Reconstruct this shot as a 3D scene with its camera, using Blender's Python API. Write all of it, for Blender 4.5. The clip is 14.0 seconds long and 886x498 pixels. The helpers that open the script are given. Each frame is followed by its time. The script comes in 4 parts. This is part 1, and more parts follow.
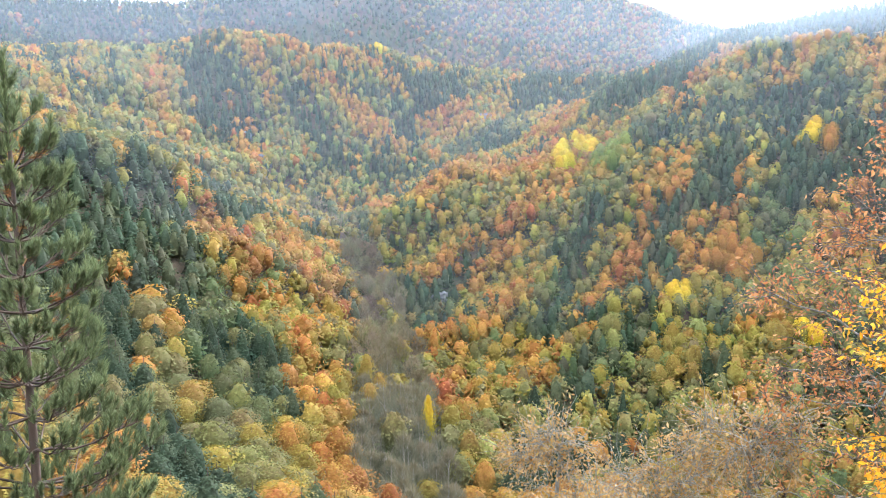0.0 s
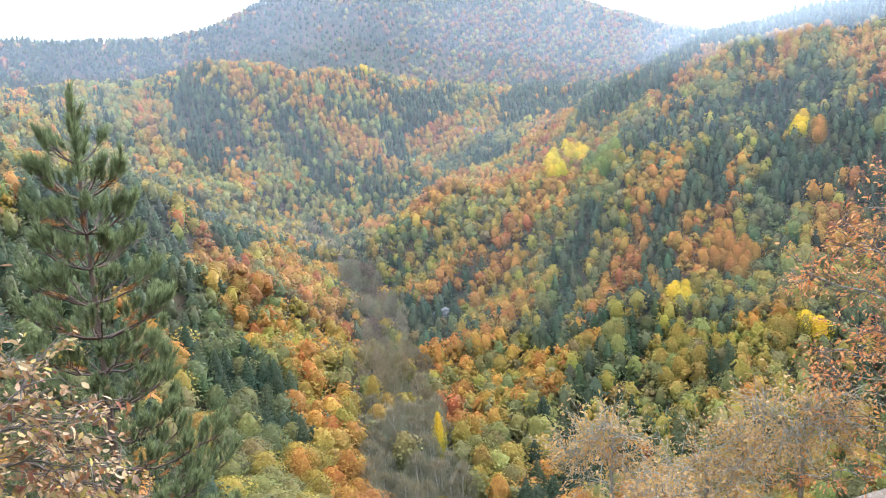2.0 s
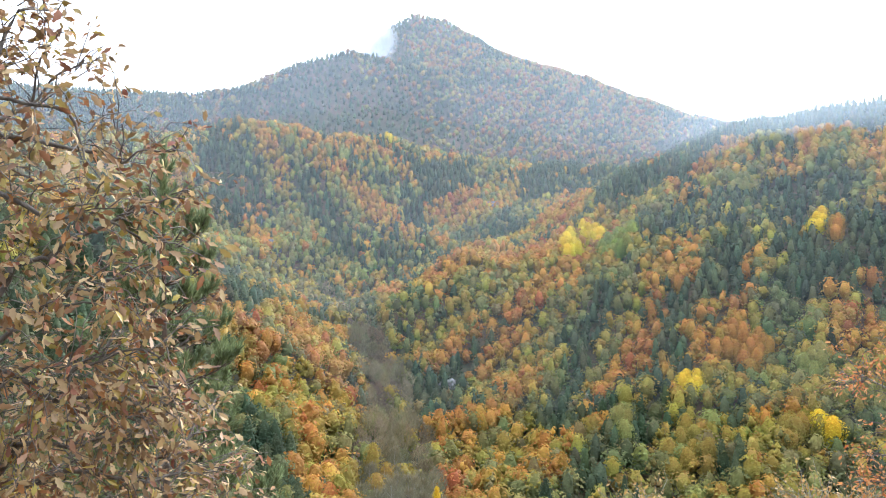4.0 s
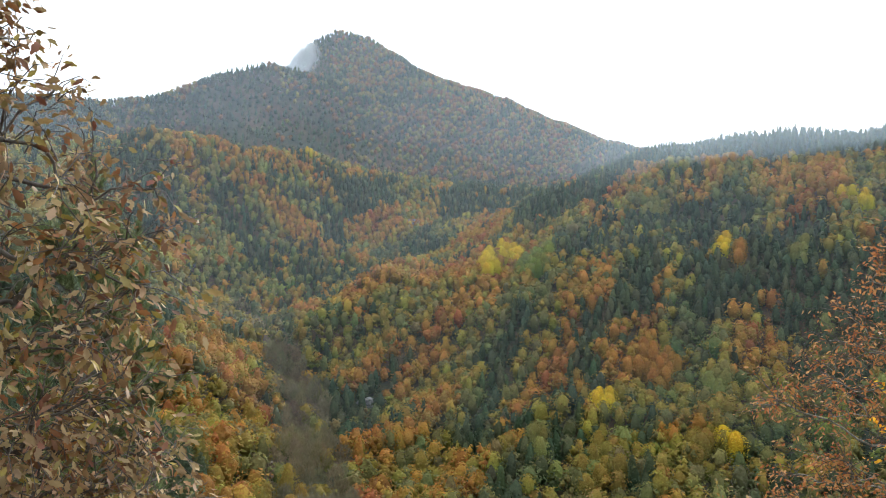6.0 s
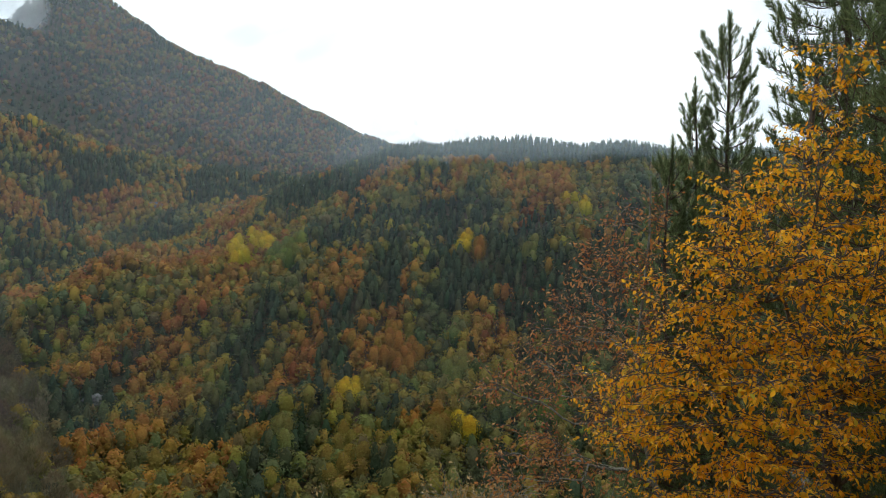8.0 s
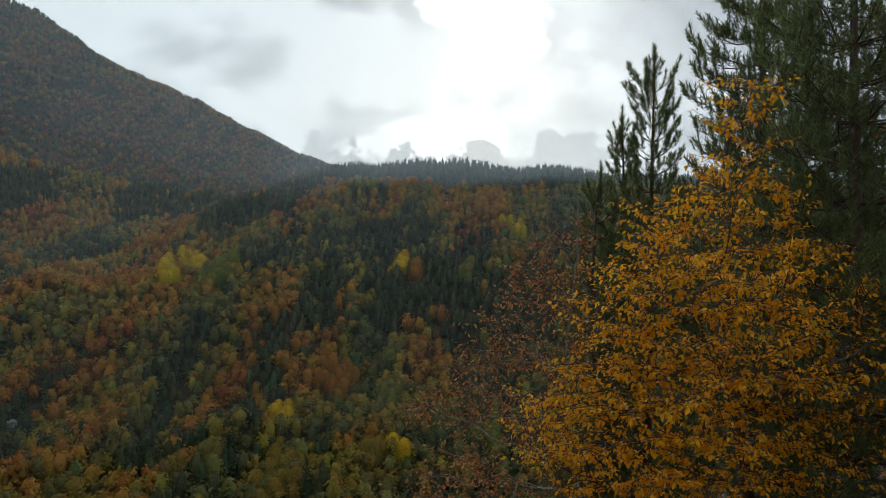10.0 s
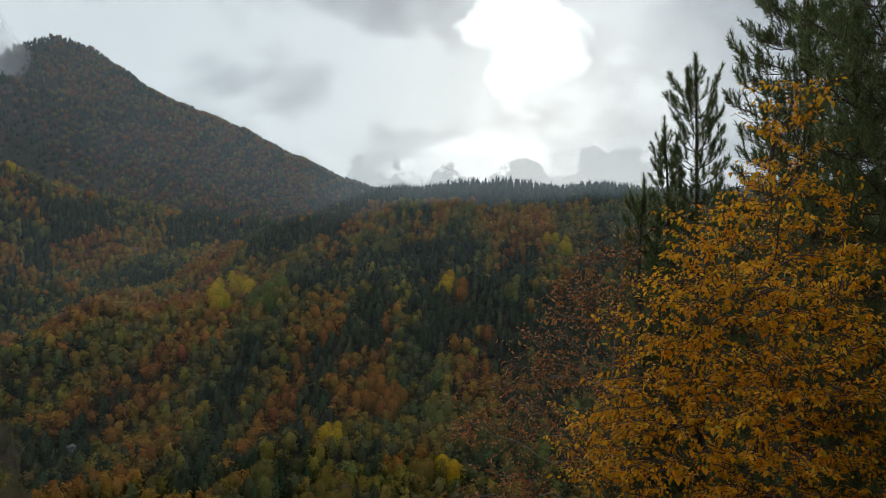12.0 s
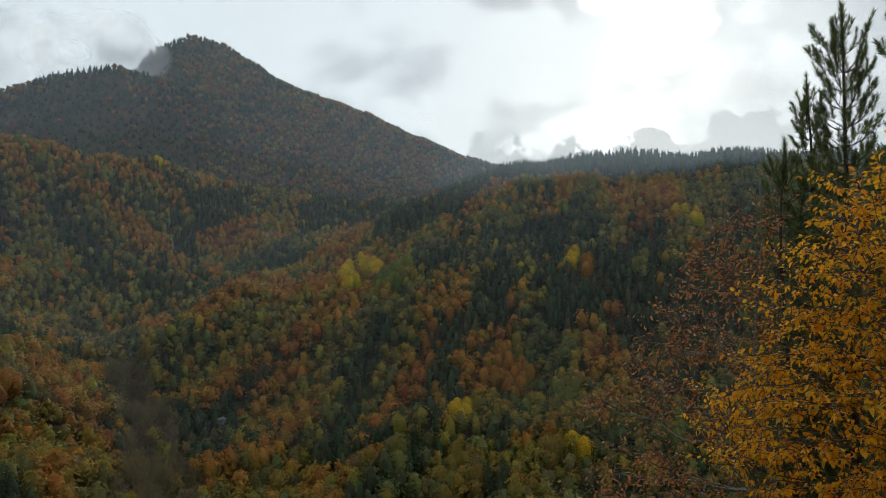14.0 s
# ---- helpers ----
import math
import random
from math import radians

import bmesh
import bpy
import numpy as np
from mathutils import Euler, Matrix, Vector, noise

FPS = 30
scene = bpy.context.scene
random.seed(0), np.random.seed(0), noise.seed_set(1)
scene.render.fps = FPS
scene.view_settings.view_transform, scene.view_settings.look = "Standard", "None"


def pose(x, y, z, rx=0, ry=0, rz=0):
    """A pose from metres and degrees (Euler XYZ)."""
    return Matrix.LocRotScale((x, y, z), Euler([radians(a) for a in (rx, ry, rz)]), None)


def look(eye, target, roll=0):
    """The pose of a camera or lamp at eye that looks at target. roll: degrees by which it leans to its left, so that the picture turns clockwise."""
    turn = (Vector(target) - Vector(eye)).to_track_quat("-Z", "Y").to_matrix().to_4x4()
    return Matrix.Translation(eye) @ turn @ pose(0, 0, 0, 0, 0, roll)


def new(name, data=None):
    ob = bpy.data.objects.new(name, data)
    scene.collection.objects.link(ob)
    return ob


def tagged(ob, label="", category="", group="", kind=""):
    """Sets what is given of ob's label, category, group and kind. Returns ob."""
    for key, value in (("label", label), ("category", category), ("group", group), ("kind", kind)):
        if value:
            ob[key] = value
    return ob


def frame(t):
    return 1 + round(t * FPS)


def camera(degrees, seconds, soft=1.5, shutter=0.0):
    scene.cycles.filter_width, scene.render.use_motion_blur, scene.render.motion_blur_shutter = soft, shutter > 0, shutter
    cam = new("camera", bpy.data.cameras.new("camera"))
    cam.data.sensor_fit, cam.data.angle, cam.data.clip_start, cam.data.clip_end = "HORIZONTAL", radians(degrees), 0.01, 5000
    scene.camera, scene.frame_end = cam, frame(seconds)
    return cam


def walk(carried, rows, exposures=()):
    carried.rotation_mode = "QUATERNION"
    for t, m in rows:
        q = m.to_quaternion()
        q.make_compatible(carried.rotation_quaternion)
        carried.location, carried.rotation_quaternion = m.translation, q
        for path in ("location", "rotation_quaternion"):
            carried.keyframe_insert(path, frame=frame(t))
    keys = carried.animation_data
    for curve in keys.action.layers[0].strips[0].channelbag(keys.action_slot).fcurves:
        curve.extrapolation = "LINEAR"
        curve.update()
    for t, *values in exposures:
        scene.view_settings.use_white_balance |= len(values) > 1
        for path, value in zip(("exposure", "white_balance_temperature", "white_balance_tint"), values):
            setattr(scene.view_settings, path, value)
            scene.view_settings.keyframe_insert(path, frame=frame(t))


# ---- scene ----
# The camera: carried by hand along a hillside path, then turning on the spot
cam = camera(61.5, 14.0, soft=0.95)
PATH = [
    (0.0, 1.092, 0.327, 1.642, 1.90, -5.33, -0.642),
    (0.5, 0.911, 0.316, 1.631, 2.07, -3.19, -2.820),
    (1.0, 0.752, 0.246, 1.606, 3.20, -2.65, -1.994),
    (1.5, 0.621, 0.165, 1.584, 4.01, -4.00, -1.453),
    (2.0, 0.448, 0.120, 1.557, 2.20, -4.09, -4.272),
    (2.5, 0.274, 0.098, 1.555, 0.48, -4.74, -1.614),
    (3.0, 0.092, 0.020, 1.590, 0.03, -3.62, 0.504),
    (3.5, -0.000, 0.000, 1.600, 0.00, 0.94, -1.306),
    (3.7, -0.046, -0.040, 1.607, 0.39, 1.26, -0.875),
    (5.8, -0.322, -0.018, 1.712, 7.75, 2.43, 0.607),
    (6.0, -0.320, -0.021, 1.710, 7.64, 2.68, 0.606),
    (6.5, -0.268, -0.024, 1.645, 9.11, 3.26, 1.099),
    (7.0, -0.197, 0.062, 1.667, 16.23, 2.79, 1.011),
    (7.5, -0.120, 0.120, 1.674, 21.28, 2.43, 1.428),
    (8.0, -0.055, 0.161, 1.673, 26.56, 2.38, 1.788),
    (8.5, -0.026, 0.140, 1.690, 29.07, 3.11, 1.798),
    (8.7, -0.027, 0.132, 1.688, 29.74, 3.67, 1.841),
    (10.8, -0.030, 0.053, 1.633, 31.85, 4.06, 1.752),
    (11.0, -0.030, 0.066, 1.623, 31.88, 3.68, 1.647),
    (11.5, 0.026, 0.091, 1.625, 30.34, 4.66, 1.506),
    (12.0, 0.055, 0.098, 1.625, 27.87, 5.66, 1.025),
    (12.5, 0.096, 0.175, 1.611, 24.36, 4.50, 0.179),
    (13.0, 0.096, 0.202, 1.614, 22.02, 4.05, -0.044),
    (13.5, 0.077, 0.157, 1.627, 20.12, 3.95, -0.221),
    (14.0, 0.046, 0.148, 1.629, 18.39, 3.80, 0.071),
]
walk(cam,
     [(t, pose(x, y, z, 90 + tilt, 0, -turn) @ pose(0, 0, 0, 0, 0, lean)) for t, x, y, z, turn, tilt, lean in PATH],
     exposures=[(0.0, 2.70, 5720, 14), (2.0, 2.63, 5680, 14), (3.0, 2.69, 5620, 14), (3.7, 2.5, 5740, 12), (5.8, 1.56, 6150, 8), (6.5, 1.18, 6080, 5), (7.0, 0.85, 6220, 4),
                (8.0, 0.56, 6260, 4), (8.7, 0.22, 6280, 4), (10.8, -0.27, 6400, 6), (12.0, -0.34, 6400, 6), (13.0, -0.32, 6400, 6), (14.0, -0.15, 6400, 6)])

# ---- light: overcast sky with a bright gap round the veiled sun ----
SUN_TURN, SUN_UP = 34.5, 20.0          # degrees clockwise from +y, and above the horizon
sun_way = Vector((math.sin(radians(SUN_TURN)) * math.cos(radians(SUN_UP)),
                  math.cos(radians(SUN_TURN)) * math.cos(radians(SUN_UP)), math.sin(radians(SUN_UP))))


class Nodes:
    """Short writing for node trees."""

    def __init__(self, tree):
        self.tree = tree
        tree.nodes.clear()

    def add(self, kind, out=0, props=None, **inputs):
        node = self.tree.nodes.new(kind)
        for key, value in (props or {}).items():
            setattr(node, key, value)
        for key, value in inputs.items():
            name = key.replace("_", " ")
            socket = node.inputs[int(key[1:])] if key[0] == "i" and key[1:].isdigit() else node.inputs[name]
            self.put(socket, value)
        return node.outputs[out] if node.outputs else node

    def put(self, socket, value):
        if isinstance(value, bpy.types.NodeSocket):
            self.tree.links.new(value, socket)
        elif isinstance(value, tuple) and len(value) == 3 and socket.type == "RGBA":
            socket.default_value = (*value, 1)
        else:
            socket.default_value = value

    def math(self, op, a, b=0.0, clamp=False):
        return self.add("ShaderNodeMath", props={"operation": op, "use_clamp": clamp}, i0=a, i1=b)

    def mix(self, fac, a, b, blend="MIX"):
        return self.add("ShaderNodeMix", out=2, props={"data_type": "RGBA", "blend_type": blend}, i0=fac, i6=a, i7=b)

    def ramp(self, fac, *stops):
        node = self.tree.nodes.new("ShaderNodeValToRGB")
        marks = node.color_ramp.elements
        for i, (place, value) in enumerate(stops):
            mark = marks[i] if i < 2 else marks.new(place)
            mark.position = place
            mark.color = (value, value, value, 1) if isinstance(value, (int, float)) else (*value, 1)
        self.put(node.inputs[0], fac)
        return node.outputs[0]

    def noise(self, vector, scale, detail=4.0, rough=0.55, distort=0.0):
        return self.add("ShaderNodeTexNoise", Vector=vector, Scale=scale, Detail=detail, Roughness=rough, Distortion=distort)


world = bpy.data.worlds.new("sky")
scene.world = world
world.use_nodes = True
n = Nodes(world.node_tree)
way = n.add("ShaderNodeTexCoord", out=0)
blue = n.add("ShaderNodeTexSky", props={"sky_type": "NISHITA", "sun_disc": False, "sun_elevation": radians(SUN_UP),
                                         "sun_rotation": radians(SUN_TURN)})
blue = n.mix(1.0, blue, (0.12, 0.12, 0.12), "MULTIPLY")
flat = n.add("ShaderNodeMapping", Vector=way, Scale=(1.0, 1.0, 1.8))
puffs = n.noise(flat, 5.2, 8.0, 0.52, 0.25)
broad = n.noise(flat, 1.7, 2.0, 0.5)
wisps = n.noise(flat, 11.0, 6.0, 0.55)
cover = n.math("ADD", n.math("ADD", n.math("MULTIPLY", puffs, 0.5), n.math("MULTIPLY", wisps, 0.15)), n.math("MULTIPLY", broad, 0.35))
grey = n.ramp(cover, (0.42, (0.46, 0.50, 0.55)), (0.475, (0.58, 0.635, 0.69)), (0.52, (0.74, 0.80, 0.855)), (0.565, (0.98, 1.05, 1.10)))
east = n.add("ShaderNodeSeparateXYZ", out=0, Vector=way)
ahead_ = n.add("ShaderNodeSeparateXYZ", out=1, Vector=way)
lift = n.add("ShaderNodeSeparateXYZ", out=2, Vector=way)
azimuth = n.math("MULTIPLY", n.math("ARCTAN2", east, ahead_), 57.2958)
height = n.math("MULTIPLY", n.math("ARCSINE", lift), 57.2958)


def patch_of_sky(turn, rise, wide, tall, ragged, edge):
    """A ragged oval of sky: one in its middle, nothing outside. Angles in degrees."""
    u = n.math("DIVIDE", n.math("SUBTRACT", azimuth, turn), wide)
    w = n.math("DIVIDE", n.math("SUBTRACT", height, rise), tall)
    far_ = n.math("SQRT", n.math("ADD", n.math("MULTIPLY", u, u), n.math("MULTIPLY", w, w)))
    far_ = n.math("ADD", far_, n.math("MULTIPLY", n.math("SUBTRACT", n.math("ADD", n.math("MULTIPLY", puffs, 0.6), n.math("MULTIPLY", wisps, 0.4)), 0.5), ragged))
    return n.ramp(far_, (1.0 - edge, 1.0), (1.0 + edge, 0.0))


# the veiled sun's gap, a lower rift over the ridge, and their wide pale surround
glow = n.math("MULTIPLY", patch_of_sky(34.4, 22.0, 4.3, 4.8, 5.0, 0.35), 0.8)
glow = n.math("MAXIMUM", glow, n.math("MULTIPLY", patch_of_sky(31.5, 12.4, 7.5, 2.2, 6.0, 0.45), 0.5))
glow = n.math("ADD", glow, n.math("MULTIPLY", patch_of_sky(38.5, 16.5, 10.5, 9.0, 4.0, 0.3), 0.15))
clouds = n.mix(1.0, grey, n.mix(glow, (0.0, 0.0, 0.0), (1.25, 1.25, 1.22)), "ADD")


def heap(turn, top, wide):
    """How far below the rounded top of a heaped cloud a direction lies, in degrees."""
    u = n.math("DIVIDE", n.math("SUBTRACT", azimuth, turn), wide)
    return n.math("SUBTRACT", n.math("SUBTRACT", top, n.math("MULTIPLY", n.math("MULTIPLY", u, u), 2.2)), height)


billow = n.math("MULTIPLY", n.math("SUBTRACT", n.noise(way, 24.0, 8.0, 0.58), 0.5), 9.0)
depth_ = heap(41.0, 13.3, 4.2)
for turn_, top_, wide_ in ((34.0, 11.9, 3.0), (28.5, 11.3, 3.0), (22.5, 12.0, 4.5), (50.0, 12.2, 6.0)):
    depth_ = n.math("MAXIMUM", depth_, heap(turn_, top_, wide_))
bank = n.ramp(n.math("ADD", depth_, billow), (0.0, 0.0), (0.35, 1.0))
clouds = n.mix(n.math("MULTIPLY", bank, 0.97), clouds, n.mix(n.ramp(puffs, (0.4, 0.0), (0.65, 1.0)), (0.57, 0.63, 0.69), (0.75, 0.81, 0.86)))
sky = n.mix(0.9, blue, clouds)
n.add("ShaderNodeOutputWorld", Surface=n.add("ShaderNodeBackground", Color=sky, Strength=1.0))

sun = new("sun", bpy.data.lights.new("sun", "SUN"))
sun.data.energy, sun.data.angle, sun.data.color = 1.9, radians(14), (1.0, 0.95, 0.86)
sun.matrix_world = look(tuple(sun_way * 50), (0, 0, 0))


# ---- materials ----
def material(name):
    mat = bpy.data.materials.new(name)
    mat.use_nodes = True
    return mat, Nodes(mat.node_tree)


def foliage(name, colour=None, tint="object", glow=0.34, rough=0.6, vary=0.17, grain=1.5):
    """Leaves: diffuse with light coming through; the colour of each tree from its own tint, each clump a little different."""
    mat, n = material(name)
    if colour:
        base = n.add("ShaderNodeRGB")
        base.node.outputs[0].default_value = (*colour, 1)
    elif tint == "object":
        base = n.add("ShaderNodeObjectInfo", out=1)
        height = n.add("ShaderNodeSeparateXYZ", out=2, Vector=n.add("ShaderNodeTexCoord", out=3))
        ripe = n.ramp(n.math("DIVIDE", height, 12.0), (0.2, 0.0), (0.8, 1.0))
        base = n.mix(1.0, base, n.mix(ripe, (0.62, 0.86, 1.0), (1.0, 1.0, 1.0)), "MULTIPLY")
    else:
        base = n.add("ShaderNodeAttribute", props={"attribute_name": "tint"})
    chance = n.add("ShaderNodeNewGeometry", out=8)
    shift = n.ramp(chance, (0.0, 1.0 - vary), (1.0, 1.0 + vary))
    base = n.mix(1.0, base, shift, "MULTIPLY")
    other = n.math("FRACT", n.math("MULTIPLY", chance, 17.3))
    base = n.add("ShaderNodeHueSaturation", Hue=n.math("ADD", n.math("MULTIPLY", other, 0.036), 0.482), Color=base)
    spot_ = n.add("ShaderNodeNewGeometry", out=0)
    leaves = n.noise(spot_, grain, 3.0, 0.7)
    base = n.mix(1.0, base, n.ramp(leaves, (0.33, 0.74), (0.5, 0.97), (0.68, 1.12)), "MULTIPLY")
    bump = n.add("ShaderNodeBump", Strength=0.9, Distance=0.5 / grain, Height=leaves)
    body = n.add("ShaderNodeBsdfPrincipled", Base_Color=base, Roughness=rough, Specular_IOR_Level=0.06, Normal=bump)
    lit = n.add("ShaderNodeBsdfTranslucent", Color=base)
    n.add("ShaderNodeOutputMaterial", Surface=n.add("ShaderNodeMixShader", i0=glow, i1=body, i2=lit))
    return mat


def bark(name, dark, pale, scale=6.0):
    mat, n = material(name)
    spot = n.add("ShaderNodeTexCoord", out=3)
    stretched = n.add("ShaderNodeMapping", Vector=spot, Scale=(1.0, 1.0, 0.25))
    grain = n.noise(stretched, scale, 6.0, 0.65)
    base = n.mix(n.ramp(grain, (0.35, 0.0), (0.68, 1.0)), dark, pale)
    bump = n.add("ShaderNodeBump", Strength=0.6, Distance=0.02, Height=grain)
    n.add("ShaderNodeOutputMaterial", Surface=n.add("ShaderNodeBsdfPrincipled", Base_Color=base, Roughness=0.9, Normal=bump))
    return mat


def soil():
    mat, n = material("forest_floor")
    spot = n.add("ShaderNodeNewGeometry", out=0)
    fine = n.noise(spot, 1.7, 8.0, 0.7)
    broad = n.noise(spot, 0.02, 4.0, 0.6)
    litter = n.mix(n.ramp(fine, (0.3, 0.0), (0.7, 1.0)), (0.035, 0.024, 0.014), (0.13, 0.075, 0.035))
    moss = n.mix(n.ramp(fine, (0.35, 0.0), (0.65, 1.0)), (0.02, 0.026, 0.012), (0.06, 0.06, 0.025))
    base = n.mix(n.ramp(broad, (0.42, 0.0), (0.6, 1.0)), litter, moss)
    bump = n.add("ShaderNodeBump", Strength=0.8, Distance=0.3, Height=fine)
    n.add("ShaderNodeOutputMaterial", Surface=n.add("ShaderNodeBsdfPrincipled", Base_Color=base, Roughness=0.95, Normal=bump))
    return mat


def mist(name, density, size, spread):
    """A thin bank of hill mist: water droplets scatter the light both ways, the rest goes through."""
    mat, n = material(name)
    spot = n.add("ShaderNodeNewGeometry", out=0)
    patch = n.noise(spot, 1.0 / size, 3.0, 0.5)
    amount = n.math("MULTIPLY", n.ramp(patch, (0.5 - spread, 0.45), (0.5 + spread, 1.0)), density)
    drops = n.add("ShaderNodeMixShader", i0=0.5, i1=n.add("ShaderNodeBsdfDiffuse", Color=(0.74, 0.85, 1.0)),
                  i2=n.add("ShaderNodeBsdfTranslucent", Color=(0.74, 0.85, 1.0)))
    clear = n.add("ShaderNodeBsdfTransparent")
    n.add("ShaderNodeOutputMaterial", Surface=n.add("ShaderNodeMixShader", i0=amount, i1=clear, i2=drops))
    return mat


TREE_LEAVES = foliage("autumn_leaves")
WOOD_LEAVES = foliage("woodland_leaves", tint="mesh")
GREY_BARK = bark("grey_bark", (0.10, 0.09, 0.08), (0.28, 0.26, 0.23))
PINE_BARK = bark("pine_bark", (0.045, 0.032, 0.024), (0.13, 0.08, 0.05))
PALE_BARK = bark("pale_bark", (0.17, 0.155, 0.125), (0.36, 0.33, 0.27))
SOIL = soil()


# ---- mesh helpers ----
def mesh_of(name, verts, faces, mat, smooth=False):
    """A mesh from numpy arrays: verts (n, 3), and faces as one array (m, 3) or (m, 4)."""
    me = bpy.data.meshes.new(name)
    verts, faces = np.asarray(verts, float), np.asarray(faces, int)
    me.vertices.add(len(verts))
    me.vertices.foreach_set("co", verts.ravel())
    k = faces.shape[1]
    me.loops.add(faces.size)
    me.loops.foreach_set("vertex_index", faces.ravel())
    me.polygons.add(len(faces))
    me.polygons.foreach_set("loop_start", np.arange(len(faces)) * k)
    me.polygons.foreach_set("loop_total", np.full(len(faces), k))
    if smooth:
        me.polygons.foreach_set("use_smooth", np.ones(len(faces), bool))
    me.materials.append(mat)
    me.update(calc_edges=True)
    return me


def part(name, me, parent, label=""):
    ob = new(name, me)
    ob.parent = parent
    return tagged(ob, label)


def tubes(lines, sides=5):
    """Tapered round limbs: each line is a list of (point, radius). Returns verts and faces (quads)."""
    verts, faces, base = [], [], 0
    for line in lines:
        pts = np.array([p for p, _ in line], float)
        way = np.gradient(pts, axis=0) if len(pts) > 1 else np.array([[0, 0, 1.0]])
        way /= np.linalg.norm(way, axis=1, keepdims=True) + 1e-9
        helper = np.where(np.abs(way[:, 2:3]) > 0.9, [[1.0, 0, 0]], [[0, 0, 1.0]])
        u = np.cross(way, helper)
        u /= np.linalg.norm(u, axis=1, keepdims=True) + 1e-9
        v = np.cross(way, u)
        turn = np.arange(sides) * 2 * math.pi / sides
        radius = np.array([r for _, r in line])[:, None, None]
        ring = pts[:, None] + radius * (np.cos(turn)[None, :, None] * u[:, None] + np.sin(turn)[None, :, None] * v[:, None])
        verts.append(ring.reshape(-1, 3))
        for i in range(len(pts) - 1):
            for j in range(sides):
                a, b = base + i * sides + j, base + i * sides + (j + 1) % sides
                faces.append((a, b, b + sides, a + sides))
        base += len(pts) * sides
    return np.concatenate(verts), np.array(faces)


# ---- the land: crests and streams, with even slopes between them ----
def spot(bearing, reach, z):
    return (reach * math.sin(radians(bearing)), reach * math.cos(radians(bearing)), z)


right_spur = [spot(-4, 385, -52), spot(-2.6, 430, -24), spot(1.3, 480, -6), spot(7, 545, 12), spot(11.2, 590, 28), spot(14.1, 620, 60),
              spot(20, 700, 102), spot(22.2, 715, 126), spot(27, 710, 128), spot(34.5, 700, 124), spot(40, 690, 119), spot(48, 670, 108),
              spot(60, 640, 100), spot(85, 600, 95)]
left_spur = [spot(-60, 330, 60), spot(-30, 350, 26), spot(-19.5, 350, 10), spot(-16, 350, -12), spot(-12.5, 350, -17), spot(-9, 345, -24),
             spot(-5.8, 335, -40), spot(-4.4, 322, -56)]
middle_hill = [spot(-60, 850, 120), spot(-30, 800, 118), spot(-18, 755, 122), spot(-14.2, 745, 136), spot(-8.6, 770, 132), spot(-2.7, 820, 136),
               spot(1.5, 850, 128), spot(6, 880, 118), spot(10, 900, 114), spot(14, 920, 122)]
far_shoulder = [spot(-60, 1250, 250), spot(-35, 1280, 268), spot(-26, 1280, 272), spot(-19, 1270, 275), spot(-15.3, 1250, 276), spot(-12, 1230, 300),
                spot(-9.7, 1210, 318), spot(-6, 1190, 342), spot(-3.5, 1230, 346)]
summit = [spot(-14, 1700, 240), spot(-7, 1600, 330), spot(-4.4, 1530, 420), spot(-3.3, 1500, 476), spot(-0.9, 1490, 504), spot(1.6, 1480, 488), spot(4.2, 1470, 445),
          spot(7.1, 1450, 400), spot(12.3, 1430, 352), spot(15.3, 1420, 318), spot(18.4, 1410, 276), spot(22.2, 1400, 246), spot(30, 1400, 180),
          spot(45, 1500, 120)]
home_slope = [(-60, -45, 14), (-25, -6, 1.8), (-3, 0.0, -0.02), (2, 0.4, -0.02), (5.5, 3.2, 0.0), (20, 4, -0.5), (60, -10, 4)]
home_bank = [(-60, 0, -4), (-5, 8, -5), (3, 6.5, -3.6), (9, 9, -3.6), (25, 20, -5), (60, 25, -4)]
home_foot = [(-80, 50, -22), (-20, 55, -31), (30, 60, -34), (70, 45, -34)]
home_crest = [(-150, -130, 70), (0, -110, 50), (150, -140, 60)]
stream = [(260, -40, -100), (130, 50, -84), (40, 110, -72), spot(-0.6, 155, -70), spot(-1.6, 200, -67), spot(-2.3, 270, -62), spot(-3.1, 350, -56),
          spot(-5.3, 450, -40), spot(-8.0, 560, -18), spot(-11, 660, 40)]
spur_gully = [spot(-3.9, 390, -50), spot(-3.4, 450, -34), spot(0, 570, -12), spot(3.5, 690, 26), spot(8.3, 790, 66), spot(13.5, 860, 88)]
left_gully = [spot(-2.7, 205, -67), spot(-10, 215, -56), spot(-20, 235, -34), spot(-34, 260, 0)]
saddle = [spot(-16, 1420, 200), spot(-11, 1400, 230), spot(-7, 1380, 275), spot(-3.9, 1370, 335)]
back_gully = [spot(-40, 1010, 110), spot(-20, 1000, 122), spot(-8, 1000, 136), spot(4, 1030, 128), spot(14, 1050, 110), spot(24, 1050, 90),
              spot(40, 1050, 70), spot(60, 1050, 50)]
outer_hills = [spot(a, 2600, 220 + 60 * math.sin(a * 0.11)) for a in range(0, 361, 30)]
LINES = [np.array(line, float) for line in (right_spur, left_spur, middle_hill, far_shoulder, summit, home_slope, home_bank, home_foot, home_crest, stream, spur_gully,
                                            left_gully, saddle, back_gully, outer_hills)]


def knots():
    """Points along every crest and stream, a stride apart that grows with the distance."""
    found = []
    for line in LINES:
        for a, b in zip(line[:-1], line[1:]):
            gap = np.hypot(*(b - a)[:2])
            count = max(1, int(gap / max(8, 0.06 * np.hypot(*a[:2]))))
            found += [a + (b - a) * i / count for i in range(count)]
        found.append(line[-1])
    return np.array(found)


KNOTS = knots()


